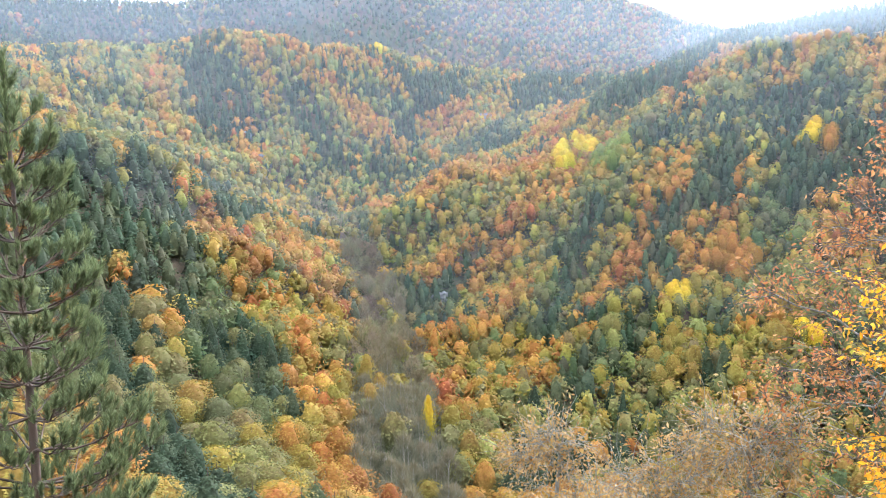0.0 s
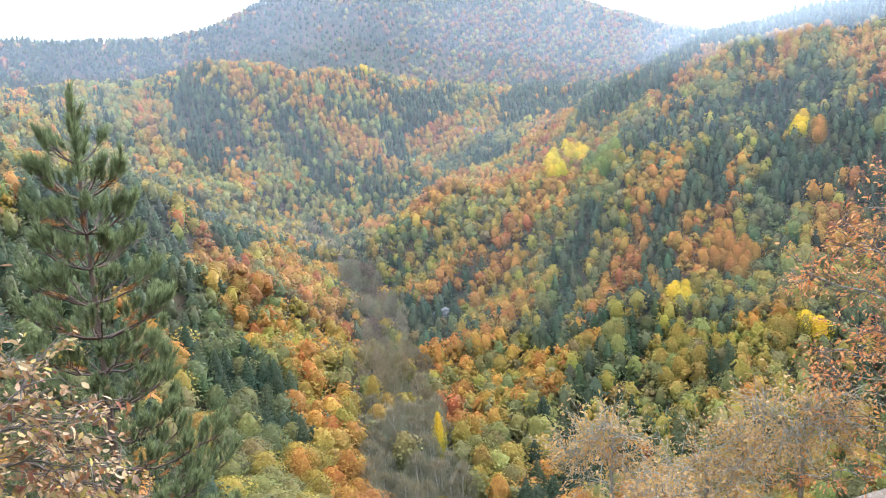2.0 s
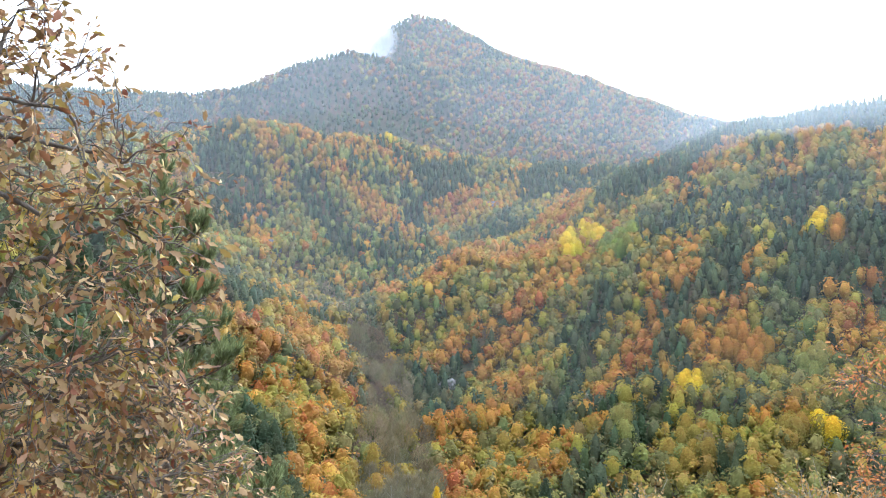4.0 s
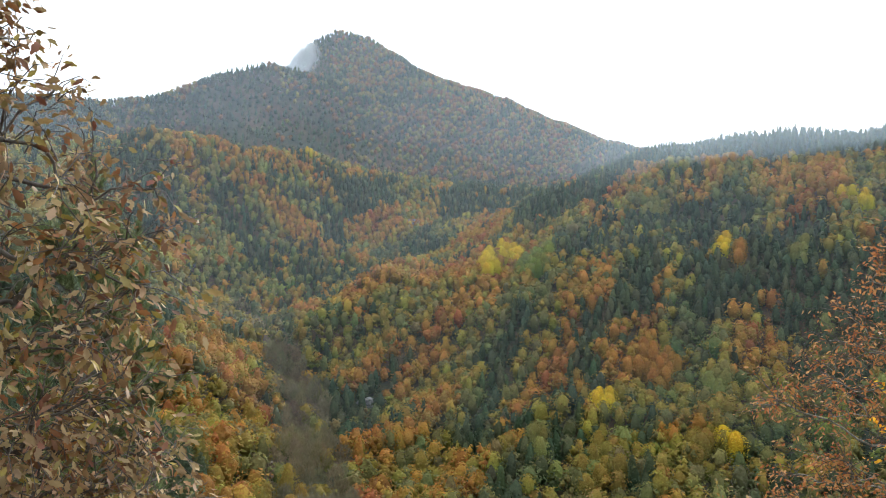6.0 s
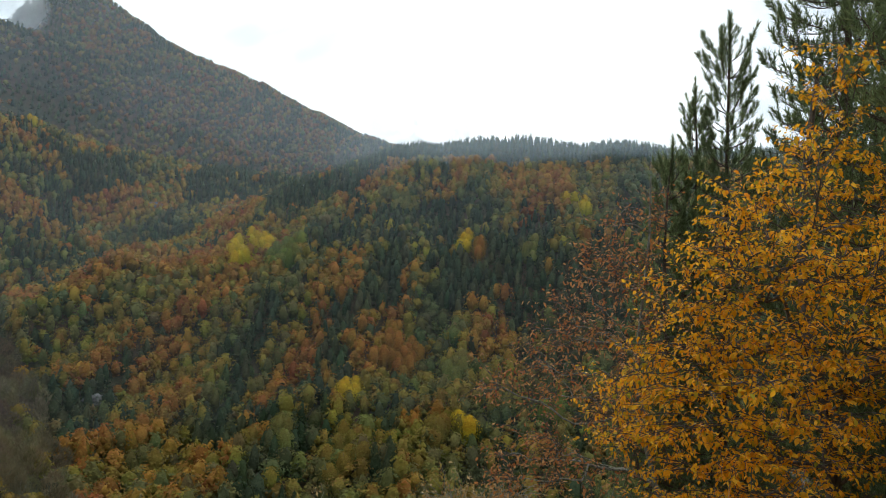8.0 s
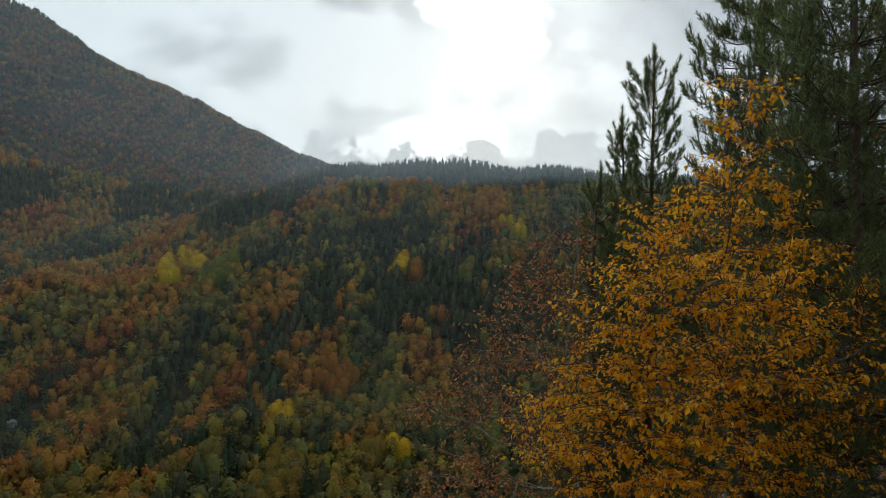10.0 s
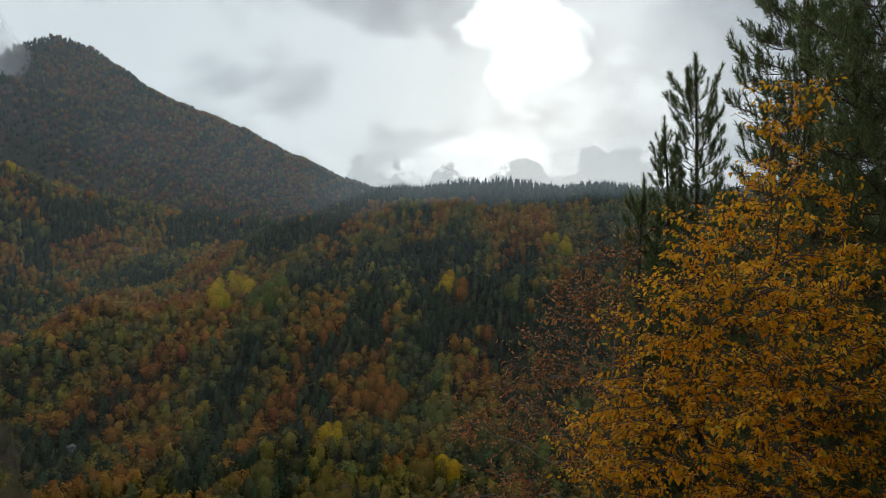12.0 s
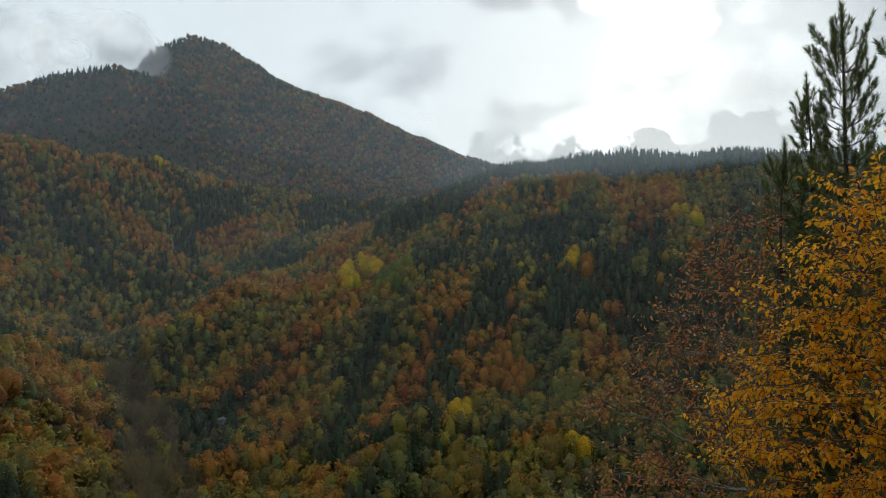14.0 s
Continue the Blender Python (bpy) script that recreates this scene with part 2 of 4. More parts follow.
def solve_land():
    """Weights of an even sheet stretched over the crests and streams."""
    k = len(KNOTS)
    d = np.hypot(KNOTS[:, None, 0] - KNOTS[None, :, 0], KNOTS[:, None, 1] - KNOTS[None, :, 1])
    m = np.zeros((k + 1, k + 1))
    m[:k, :k], m[:k, k], m[k, :k] = d - np.eye(k) * 1.5, 1, 1
    return np.linalg.solve(m, np.append(KNOTS[:, 2], 0))


SHEET = solve_land()


def land(x, y, rough=True):
    """Height of the ground at x, y."""
    x, y = np.asarray(x, float), np.asarray(y, float)
    shape = x.shape
    x, y = x.ravel(), y.ravel()
    z = np.empty_like(x)
    for i in range(0, len(x), 20000):
        q = slice(i, i + 20000)
        z[q] = np.hypot(x[q, None] - KNOTS[None, :, 0], y[q, None] - KNOTS[None, :, 1]) @ SHEET[:-1] + SHEET[-1]
    if rough:
        far = np.clip((np.hypot(x, y) - 60) / 300, 0, 1)
        z = z + far * (4 * np.sin(x * 0.031 + 1.3 * np.sin(y * 0.017)) * np.sin(y * 0.027 + 1.1 * np.sin(x * 0.021))
                       + 2.0 * np.sin(x * 0.083 + y * 0.05) * np.sin(y * 0.071 - x * 0.03))
        ribs = np.clip((np.hypot(x, y) - 150) / 80, 0, 1) * np.clip((640 - np.hypot(x, y)) / 60, 0, 1)
        across, along = x * 0.83 - y * 0.56, x * 0.56 + y * 0.83
        z = z + ribs * 3.2 * np.sin(across * 0.115 + 0.9 * np.sin(along * 0.013))
    return z.reshape(shape)


def ground():
    turns = np.radians(np.concatenate([np.arange(-48, 80, 0.75), np.arange(80, 312, 4.0)]))
    reach = np.concatenate([[0.0], 1.2 * 1.055 ** np.arange(0, 160)])
    reach = reach[reach < 4900]
    t, r = np.meshgrid(turns, reach, indexing="ij")
    x, y = r * np.sin(t), r * np.cos(t)
    z = land(x, y)
    verts = np.stack([x, y, z], -1).reshape(-1, 3)
    k = len(reach)
    i, j = np.meshgrid(np.arange(len(turns)), np.arange(k - 1), indexing="ij")
    a, b = i * k + j, ((i + 1) % len(turns)) * k + j
    faces = np.stack([a, a + 1, b + 1, b], -1).reshape(-1, 4)
    ob = new("ground", mesh_of("ground", verts, faces, SOIL, True))
    return tagged(ob, "steep valley ground under leaf litter and moss", "ground", kind="structure")


ground()

# ---- hill mist: thin banks standing across the valley ----
def mist_bank(reach, low, high, density, start=-75, end=95):
    turns = np.radians(np.arange(start, end + 1, 2.0))
    rows = np.linspace(low, high, 9)
    t, z = np.meshgrid(turns, rows, indexing="ij")
    r = reach * (1 + 0.03 * np.sin(t * 7) + 0.02 * np.sin(z * 0.02))
    verts = np.stack([r * np.sin(t), r * np.cos(t), z], -1).reshape(-1, 3)
    i, j = np.meshgrid(np.arange(len(turns) - 1), np.arange(8), indexing="ij")
    a = i * 9 + j
    faces = np.stack([a, a + 9, a + 10, a + 1], -1).reshape(-1, 4)
    ob = new("mist", mesh_of("mist", verts, faces, mist("mist", density, 220.0, 0.25), True))
    return tagged(ob, "thin pale autumn mist across the valley", "mist", kind="stuff")


def ridge_haze(reach, low, high, density, start, end):
    """Thicker haze that hangs under the ridge and thins out below and to the side."""
    mat, n = material("ridge_haze")
    spot_ = n.add("ShaderNodeNewGeometry", out=0)
    parts_ = n.add("ShaderNodeSeparateXYZ", Vector=spot_)
    level = n.add("ShaderNodeMapRange", Value=parts_.node.outputs[2], i1=low, i2=high)
    aside = n.add("ShaderNodeMapRange", Value=parts_, i1=reach * math.sin(radians(start)), i2=reach * math.sin(radians(start + 9)))
    amount = n.math("MULTIPLY", n.math("MULTIPLY", n.ramp(level, (0.0, 0.0), (0.72, 1.0), (0.85, 1.0), (1.0, 0.0)), aside), density)
    amount = n.math("MULTIPLY", amount, n.ramp(n.noise(spot_, 0.006, 3.0, 0.5), (0.3, 0.7), (0.7, 1.0)))
    drops = n.add("ShaderNodeMixShader", i0=0.5, i1=n.add("ShaderNodeBsdfDiffuse", Color=(0.74, 0.87, 1.0)), i2=n.add("ShaderNodeBsdfTranslucent", Color=(0.74, 0.87, 1.0)))
    n.add("ShaderNodeOutputMaterial", Surface=n.add("ShaderNodeMixShader", i0=amount, i1=n.add("ShaderNodeBsdfTransparent"), i2=drops))
    turns = np.radians(np.arange(start, end + 1, 2.0))
    rows = np.linspace(low, high, 5)
    t, z = np.meshgrid(turns, rows, indexing="ij")
    verts = np.stack([reach * np.sin(t), reach * np.cos(t), z], -1).reshape(-1, 3)
    i, j = np.meshgrid(np.arange(len(turns) - 1), np.arange(4), indexing="ij")
    a = i * 5 + j
    faces = np.stack([a, a + 5, a + 6, a + 1], -1).reshape(-1, 4)
    return tagged(new("haze", mesh_of("haze", verts, faces, mat, True)), "pale bluish haze under the wooded ridge", "haze", kind="stuff")


ridge_haze(600, 10, 160, 0.22, 17, 80)


def low_cloud(bearing, rise, reach, wide, tall, thick):
    """A ragged cloud lying on the hillside, thinning to nothing at its edges."""
    mat, n = material("low_cloud")
    at_ = n.add("ShaderNodeVectorMath", props={"operation": "SUBTRACT"}, i0=n.add("ShaderNodeTexCoord", out=0), i1=(0.5, 0.5, 0.5))
    spot_ = n.add("ShaderNodeNewGeometry", out=0)
    ragged = n.noise(spot_, 0.007, 4.0, 0.5)
    edge = n.add("ShaderNodeVectorMath", out=1, props={"operation": "LENGTH"}, i0=at_)
    dense = n.ramp(n.math("ADD", n.math("SUBTRACT", 0.72, n.math("MULTIPLY", edge, 1.3)), n.math("MULTIPLY", n.math("SUBTRACT", ragged, 0.5), 0.9)), (0.04, 0.0), (0.7, thick))
    drops = n.add("ShaderNodeAddShader", i0=n.add("ShaderNodeBsdfDiffuse", Color=(0.93, 0.94, 0.97), Normal=n.add("ShaderNodeCombineXYZ", Z=1.0)),
                  i1=n.add("ShaderNodeBsdfTranslucent", Color=(0.93, 0.94, 0.97), Normal=n.add("ShaderNodeCombineXYZ", Z=-1.0)))
    n.add("ShaderNodeOutputMaterial", Surface=n.add("ShaderNodeMixShader", i0=dense, i1=n.add("ShaderNodeBsdfTransparent"), i2=drops))
    s = np.linspace(-1, 1, 25)
    u, w = np.meshgrid(s, s, indexing="ij")
    b = np.radians(bearing + u * wide)
    r = reach + 25 * np.sin(u * 5) * np.cos(w * 4) - 30 * (1 - u ** 2) * (1 - w ** 2)
    verts = np.stack([r * np.sin(b), r * np.cos(b), r * math.tan(radians(rise)) + w * tall], -1).reshape(-1, 3)
    i, j = np.meshgrid(np.arange(24), np.arange(24), indexing="ij")
    a = i * 25 + j
    faces = np.stack([a, a + 25, a + 26, a + 1], -1).reshape(-1, 4)
    return tagged(new("low_cloud", mesh_of("low_cloud", verts, faces, mat, True)), "pale ragged cloud drifting against the mountain shoulder", "cloud", kind="stuff")


low_cloud(-7.0, 17.0, 1335, 5.0, 75, 0.85)
low_cloud(-14.5, 15.8, 1380, 8.5, 105, 0.5)

for reach, density in ((300, 0.03), (470, 0.036), (640, 0.028), (960, 0.065), (1130, 0.07)):
    mist_bank(reach, -100, 620, density)
# ---- trees of the valley ----
rng = np.random.default_rng(7)
RUST, ORANGE, OCHRE = (0.335, 0.148, 0.042), (0.40, 0.203, 0.042), (0.315, 0.222, 0.047)
OLIVE, LIME, YELLOW = (0.20, 0.175, 0.06), (0.255, 0.23, 0.068), (0.66, 0.46, 0.03)
FRESH = (0.22, 0.243, 0.055)
GREEN, FIR, PINE, TWIG = (0.13, 0.135, 0.055), (0.067, 0.087, 0.046), (0.095, 0.107, 0.051), (0.215, 0.18, 0.105)


def clumps(centres, normals, size):
    """Leaf clumps: a ragged three-cornered spray at each centre."""
    k = len(centres)
    helper = rng.normal(size=(k, 3))
    u = np.cross(normals, helper)
    u /= np.linalg.norm(u, axis=1, keepdims=True) + 1e-9
    v = np.cross(normals, u)
    turn = rng.uniform(0, 6.28, k)
    corners = []
    for c in range(3):
        a = turn + c * 2.094 + rng.uniform(-0.4, 0.4, k)
        s = size * rng.uniform(0.45, 0.8, k)
        corners.append(centres + (s * np.cos(a))[:, None] * u + (s * np.sin(a))[:, None] * v)
    return np.stack(corners, 1).reshape(-1, 3), np.arange(3 * k).reshape(-1, 3)


def ball(rounds):
    """A round lump: an icosahedron, its faces split the given number of times."""
    g = (1 + 5 ** 0.5) / 2
    v = [(-1, g, 0), (1, g, 0), (-1, -g, 0), (1, -g, 0), (0, -1, g), (0, 1, g), (0, -1, -g), (0, 1, -g), (g, 0, -1), (g, 0, 1), (-g, 0, -1), (-g, 0, 1)]
    v = [Vector(p).normalized() for p in v]
    f = [(0, 11, 5), (0, 5, 1), (0, 1, 7), (0, 7, 10), (0, 10, 11), (1, 5, 9), (5, 11, 4), (11, 10, 2), (10, 7, 6), (7, 1, 8),
         (3, 9, 4), (3, 4, 2), (3, 2, 6), (3, 6, 8), (3, 8, 9), (4, 9, 5), (2, 4, 11), (6, 2, 10), (8, 6, 7), (9, 8, 1)]
    for _ in range(rounds):
        made, split = {}, []

        def half(i, j):
            key = (min(i, j), max(i, j))
            if key not in made:
                made[key] = len(v)
                v.append((v[i] + v[j]).normalized())
            return made[key]

        for p, q, r in f:
            pq, qr, rp = half(p, q), half(q, r), half(r, p)
            split += [(p, pq, rp), (q, qr, pq), (r, rp, qr), (pq, qr, rp)]
        f = split
    return np.array([tuple(p) for p in v]), np.array(f)


BALLS = [ball(k) for k in range(3)]


def joined(a, b):
    return np.concatenate([a[0], b[0]]), np.concatenate([a[1], b[1] + len(a[0])])


DIAMOND = (np.array([(1, 0, 0), (0, 1, 0), (-1, 0, 0), (0, -1, 0), (0, 0, 1), (0, 0, -1)], float),
           np.array([(0, 1, 4), (1, 2, 4), (2, 3, 4), (3, 0, 4), (1, 0, 5), (2, 1, 5), (3, 2, 5), (0, 3, 5)]))


def broad_crown(count, size, lobes, lump=DIAMOND, width=3.5, low=0.4, high=10.8):
    """A spreading crown on a unit tree: several leafy lobes at their own heights, with layered sprays standing out of each."""
    verts, faces = np.zeros((0, 3)), np.zeros((0, 3), int)
    spin, lean = rng.uniform(0, 6.28), rng.normal(size=2) * 0.35
    for i in range(lobes):
        q = (i + 0.5) / lobes                                            # from the lowest lobe to the top one
        a = spin + i * 2.4 + rng.uniform(-0.3, 0.3)
        out = width * 0.5 * math.sin(math.pi * min(0.97, q ** 1.1 * 0.95 + 0.12)) ** 0.7 * rng.uniform(0.75, 1.25)
        if lobes < 4:
            out *= 0.7
        middle = np.array([out * math.cos(a) + lean[0] * q * 2, out * math.sin(a) + lean[1] * q * 2, low + (high - low) * (0.2 + 0.66 * q + rng.uniform(-0.05, 0.05))])
        if i == lobes - 1:
            middle[:2] *= 0.35
        girth = width * rng.uniform(0.5, 0.68) * (1.15 - 0.42 * q) * (1.0 if lobes > 3 else 1.2)
        tall = (high - low) * rng.uniform(0.17, 0.24) * (1.0 if lobes > 3 else 1.45)
        k = max(2, int(count / lobes * (1.2 - 0.4 * q)))
        way_ = rng.normal(size=(k, 3))
        way_[:, 2] = np.abs(way_[:, 2]) - 0.35
        way_[:, :2] += np.array([math.cos(a), math.sin(a)]) * 0.5
        way_ /= np.linalg.norm(way_, axis=1, keepdims=True)
        shell = rng.uniform(0.55, 1.2, (k, 1))
        centres = middle + way_ * shell * [girth, girth, tall]
        step = (high - low) / 16
        centres[:, 2] += (np.round(centres[:, 2] / step) * step - centres[:, 2]) * 0.6        # boughs in layers
        normals = way_ * [0.8, 0.8, 0.9] + [0, 0, 0.4] + rng.normal(size=(k, 3)) * 0.4
        normals /= np.linalg.norm(normals, axis=1, keepdims=True)
        verts, faces = joined((verts, faces), clumps(centres, normals, size))
        v, f = lump
        mass = middle + v * rng.uniform(0.6, 0.95, (len(v), 1)) * [girth, girth, tall]
        verts, faces = joined((verts, faces), (mass, f))
    return verts, faces


def egg_crown(count, size, width=3.7, low=0.4, high=10.8, fine=1):
    """An egg-shaped crown: an uneven leafy mass with sprays standing out of it, on a unit tree."""
    phase, twist, peak = rng.uniform(0, 6.28), rng.uniform(0, 6.28), rng.uniform(0.95, 1.5)

    def girth(h, a):
        return width * np.sin(math.pi * np.clip(h, 0.02, 0.985) ** peak) ** 0.6 * (1 + 0.15 * np.sin(3 * a + phase + 4 * h) + 0.10 * np.sin(5 * a + twist - 9 * h)
                                                                                + 0.05 * np.sin(14 * h + twist))

    h = rng.uniform(0.02, 1.0, count) ** 0.8
    layers = 10
    h = np.clip((np.floor(h * layers) + 0.5 + rng.normal(size=count) * 0.25) / layers, 0.01, 0.99)
    a = rng.uniform(0, 6.28, count)
    r = girth(h, a) * rng.uniform(0.74, 1.2, count)
    centres = np.stack([r * np.cos(a), r * np.sin(a), low + h * (high - low)], -1)
    normals = np.stack([np.cos(a) * 0.75, np.sin(a) * 0.75, 0.1 + 0.9 * h], -1) + rng.normal(size=(count, 3)) * 0.4
    normals /= np.linalg.norm(normals, axis=1, keepdims=True)
    v, f = BALLS[fine]
    h = v[:, 2] * 0.5 + 0.5
    a = np.arctan2(v[:, 1], v[:, 0])
    r = girth(h, a) * rng.uniform(0.5, 0.82, len(v))
    flat_ = np.hypot(v[:, 0], v[:, 1])[:, None] + 1e-6
    mass = np.concatenate([v[:, :2] / flat_ * (r * np.minimum(1, flat_[:, 0] * 1.6))[:, None], (low + h * (high - low))[:, None]], 1)
    return joined(clumps(centres, normals, size), (mass, f))


def needle_crown(count, size, width=3.05, low=0.4, high=11.6, blunt=1.5):
    """A conifer's crown: whorls of sprays in a full cone, its tip the blunter the older the tree."""
    h = rng.uniform(0, 1, count) ** 1.15
    whorls = 12
    h = np.clip((np.floor(h * whorls) + 0.5 + rng.uniform(-0.3, 0.3, count)) / whorls, 0, 0.985)
    a = rng.uniform(0, 6.28, count)
    bulge = 1 + 0.2 * np.sin(3 * a + rng.uniform(0, 6) + 7 * h)
    out = width * (1 - h ** blunt) ** 0.75 * rng.uniform(0.62, 1.12, count) * bulge + 0.1
    way = np.stack([np.cos(a), np.sin(a), np.zeros(count)], -1)
    centres = way * out[:, None]
    centres[:, 2] = low + h * (high - low) - out * 0.12
    normals = way * 0.75 + [0, 0, 0.6] + rng.normal(size=(count, 3)) * 0.32
    normals /= np.linalg.norm(normals, axis=1, keepdims=True)
    v, f = clumps(centres, normals, size * (1.1 - 0.45 * h))
    mass, faces = BALLS[0 if count < 200 else 1]
    h = mass[:, 2] * 0.5 + 0.5
    r = width * (1 - h ** blunt) ** 0.75 * rng.uniform(0.45, 0.75, len(mass)) * np.where(h < 0.02, 0.3, 1.0)
    round_ = np.hypot(mass[:, 0], mass[:, 1])[:, None] + 1e-6
    mass = np.concatenate([mass[:, :2] / round_ * r[:, None], (low + h * (high - low) * 0.97)[:, None]], 1)
    return joined((v, f), (mass, faces))


def bare_crown(count, size, length=1.5):
    """A leafless tree: a dome of thin twigs that fan up and out, each a narrow sliver."""
    h = rng.uniform(0, 1, count) ** 0.7
    a = rng.uniform(0, 6.28, count)
    out = 2.7 * np.sin(math.pi * np.clip(h, 0.05, 0.97) ** 0.8) ** 0.8 * rng.uniform(0.25, 1, count) ** 0.5
    base = np.stack([out * np.cos(a), out * np.sin(a), 2.2 + h * 7.0], -1)
    way = np.stack([np.cos(a) * 0.55, np.sin(a) * 0.55, np.full(count, 0.9)], -1) + rng.normal(size=(count, 3)) * 0.35
    tip = base + way * (length * rng.uniform(0.6, 1.2, count))[:, None]
    side = np.cross(way, rng.normal(size=(count, 3)))
    side *= size / (np.linalg.norm(side, axis=1, keepdims=True) + 1e-9)
    return np.stack([base - side, base + side, tip], 1).reshape(-1, 3), np.arange(3 * count).reshape(-1, 3)


def shade_of(x, y, z, reach, bearing):
    """Which trees grow where: kind and leaf colour, by the lie of the land."""
    along, across = x * 0.56 + y * 0.83, x * 0.83 - y * 0.56          # stands run up and down the slopes
    if bearing < 0:
        along, across = x * 0.5 - y * 0.86, x * 0.86 + y * 0.5
    patch = noise.noise(Vector((across * 0.020, along * 0.006, 3.1)))
    fine = noise.noise(Vector((across * 0.065, along * 0.014, 9.7)))
    mood = noise.noise(Vector((across * 0.04, along * 0.009, 21.3)))
    luck = float(np.clip(0.5 + (0.27 if 600 < reach < 1000 and bearing < 12 else 0.18) * rng.normal(), 0, 1))
    rise = math.degrees(math.atan2(z + 6, reach))
    firs = 0.24 + 0.8 * patch + 0.8 * fine
    if 20 < bearing < 60 and reach > 330 and rise > -2:          # the dark upper right slope
        firs += 0.46 - 0.018 * abs(bearing - 33)
    if rise > 9.2 and 18 < bearing < 70 and reach < 1000:                         # fringe along the ridge
        firs += 0.9
    elif rise > 6.3 and 22 < bearing < 60 and reach < 1000:      # a band of rusty trees under it
        firs -= 0.55
    if reach > 1000 and bearing < -1:                            # shoulder under the summit
        firs += 0.62
    elif reach > 1000:
        firs += 0.08
    if 600 < reach < 1000 and bearing < 8:                       # the middle hill
        firs += 0.14
    if bearing < -9 and reach < 420 and rise > -11:              # the dark shoulder of the left slope
        firs += 0.2
    elif bearing < 3 and reach < 420:
        firs += 0.06
    if 8 < bearing < 20 and rise > 5.5 and reach < 1000:         # dark shoulder of the spur
        firs += 0.4
    if luck < firs:
        c = FIR if rng.random() < 0.62 else PINE
        return "fir", c
    if reach > 1000:
        pool = (RUST, OLIVE, OCHRE, RUST, OLIVE)
    elif -22 < bearing < 2 and 550 < reach < 800:
        pool = (RUST, ORANGE, ORANGE, OCHRE, LIME, OLIVE, ORANGE)
    elif bearing > 0 and reach < 330:
        pool = (ORANGE, OCHRE, ORANGE, OLIVE, OCHRE, OLIVE, LIME, OCHRE, GREEN)
    else:
        pool = (RUST, ORANGE, ORANGE, OCHRE, OLIVE, OCHRE, OLIVE, GREEN)
    if reach > 1000 and bearing > 4:                             # the rusty flank of the summit
        pool = (RUST, OLIVE, RUST, OCHRE, RUST, OLIVE)
    if reach < 330 and bearing < 3:
        pool = (RUST, ORANGE, OCHRE, ORANGE, OLIVE, OCHRE, OLIVE, GREEN)
    place = 0.5 + 0.85 * mood + rng.normal() * (0.1 if reach > 330 else 0.15)
    return "leaf", pool[int(np.clip(place, 0, 0.999) * len(pool))]


def on_stream(x, y, wide):
    return min(min(math.hypot(x - a[0] - s * (b[0] - a[0]), y - a[1] - s * (b[1] - a[1])) for s in (0, 0.25, 0.5, 0.75, 1))
               for a, b in zip(stream[2:-2], stream[3:-1])) < wide


def sow():
    """Where the trees stand: one per cell of a jittered plan, wider apart far off."""
    found = []
    for inner, outer, gap in ((88, 330, 5.7), (330, 620, 5.9), (620, 1000, 5.9), (1000, 1720, 8.9)):
        k = int(outer / gap) + 2
        i, j = np.meshgrid(np.arange(-k, k), np.arange(-k, k), indexing="ij")
        u = (i.ravel() + rng.uniform(-0.33, 0.33, i.size)) * gap
        w = (j.ravel() + rng.uniform(-0.42, 0.42, i.size)) * gap
        px, py = u * 0.83 + w * 0.56, -u * 0.56 + w * 0.83            # rows run up and down the slope
        reach, turn = np.hypot(px, py), np.degrees(np.arctan2(px, py))
        inside = (reach >= inner) & (reach < outer) & (turn > -38) & (turn < 70)
        found += list(zip(reach[inside], turn[inside]))
    r, b = np.array(found).T
    x, y = r * np.sin(np.radians(b)), r * np.cos(np.radians(b))
    z = land(x, y)
    # thin out what lies behind the crests
    grid_b = np.arange(-46, 81, 0.5)
    grid_r = np.arange(60, 1760, 12.0)
    gb, gr = np.meshgrid(np.radians(grid_b), grid_r, indexing="ij")
    slope = (land(gr * np.sin(gb), gr * np.cos(gb)) - 1.6) / gr
    sight = np.maximum.accumulate(slope, axis=1)
    bi = np.clip(((b + 46) * 2).round().astype(int), 0, len(grid_b) - 1)
    ri = np.clip(((r - 60) / 12).astype(int) - 1, 0, len(grid_r) - 1)
    seen = (z + 15 - 1.6) / r > sight[bi, ri] - 0.004
    keep = seen | (rng.random(len(r)) < 0.05)
    return sorted((t for t, k in zip(zip(x, y, z, r, b), keep) if k), key=lambda t: t[3])          # the nearest first


NEAR, MIDDLE = 230.0, 430.0
KINDS = {"leaf": ([egg_crown(1000, 0.41, fine=1) for _ in range(8)], [egg_crown(120, 0.98, fine=0) for _ in range(11)] + [broad_crown(80, 1.1, 5) for _ in range(3)], [egg_crown(22, 2.0, fine=0) for _ in range(9)], [egg_crown(320, 0.66, fine=1) for _ in range(6)]),
         "fir": ([needle_crown(700, 0.55, 3.2, blunt=q) for q in (1.4, 1.9, 2.4, 2.9, 3.2)], [needle_crown(78, 1.2, 3.2, blunt=q) for q in (1.3, 1.4, 1.5, 2.0, 2.4, 2.8, 3.2)],
                 [needle_crown(16, 2.1, 3.2, blunt=q) for q in (1.3, 1.4, 1.5, 2.0, 2.4, 2.8, 3.2)], [needle_crown(220, 0.85, 3.2, blunt=q) for q in (1.4, 1.6, 1.8, 2.0, 2.4, 2.8, 3.2)]),
         "bare": ([bare_crown(1300, 0.034, 1.3) for _ in range(4)], [bare_crown(420, 0.075) for _ in range(4)], [bare_crown(40, 0.2) for _ in range(3)], [bare_crown(900, 0.045) for _ in range(4)])}
trunk_mesh = {}
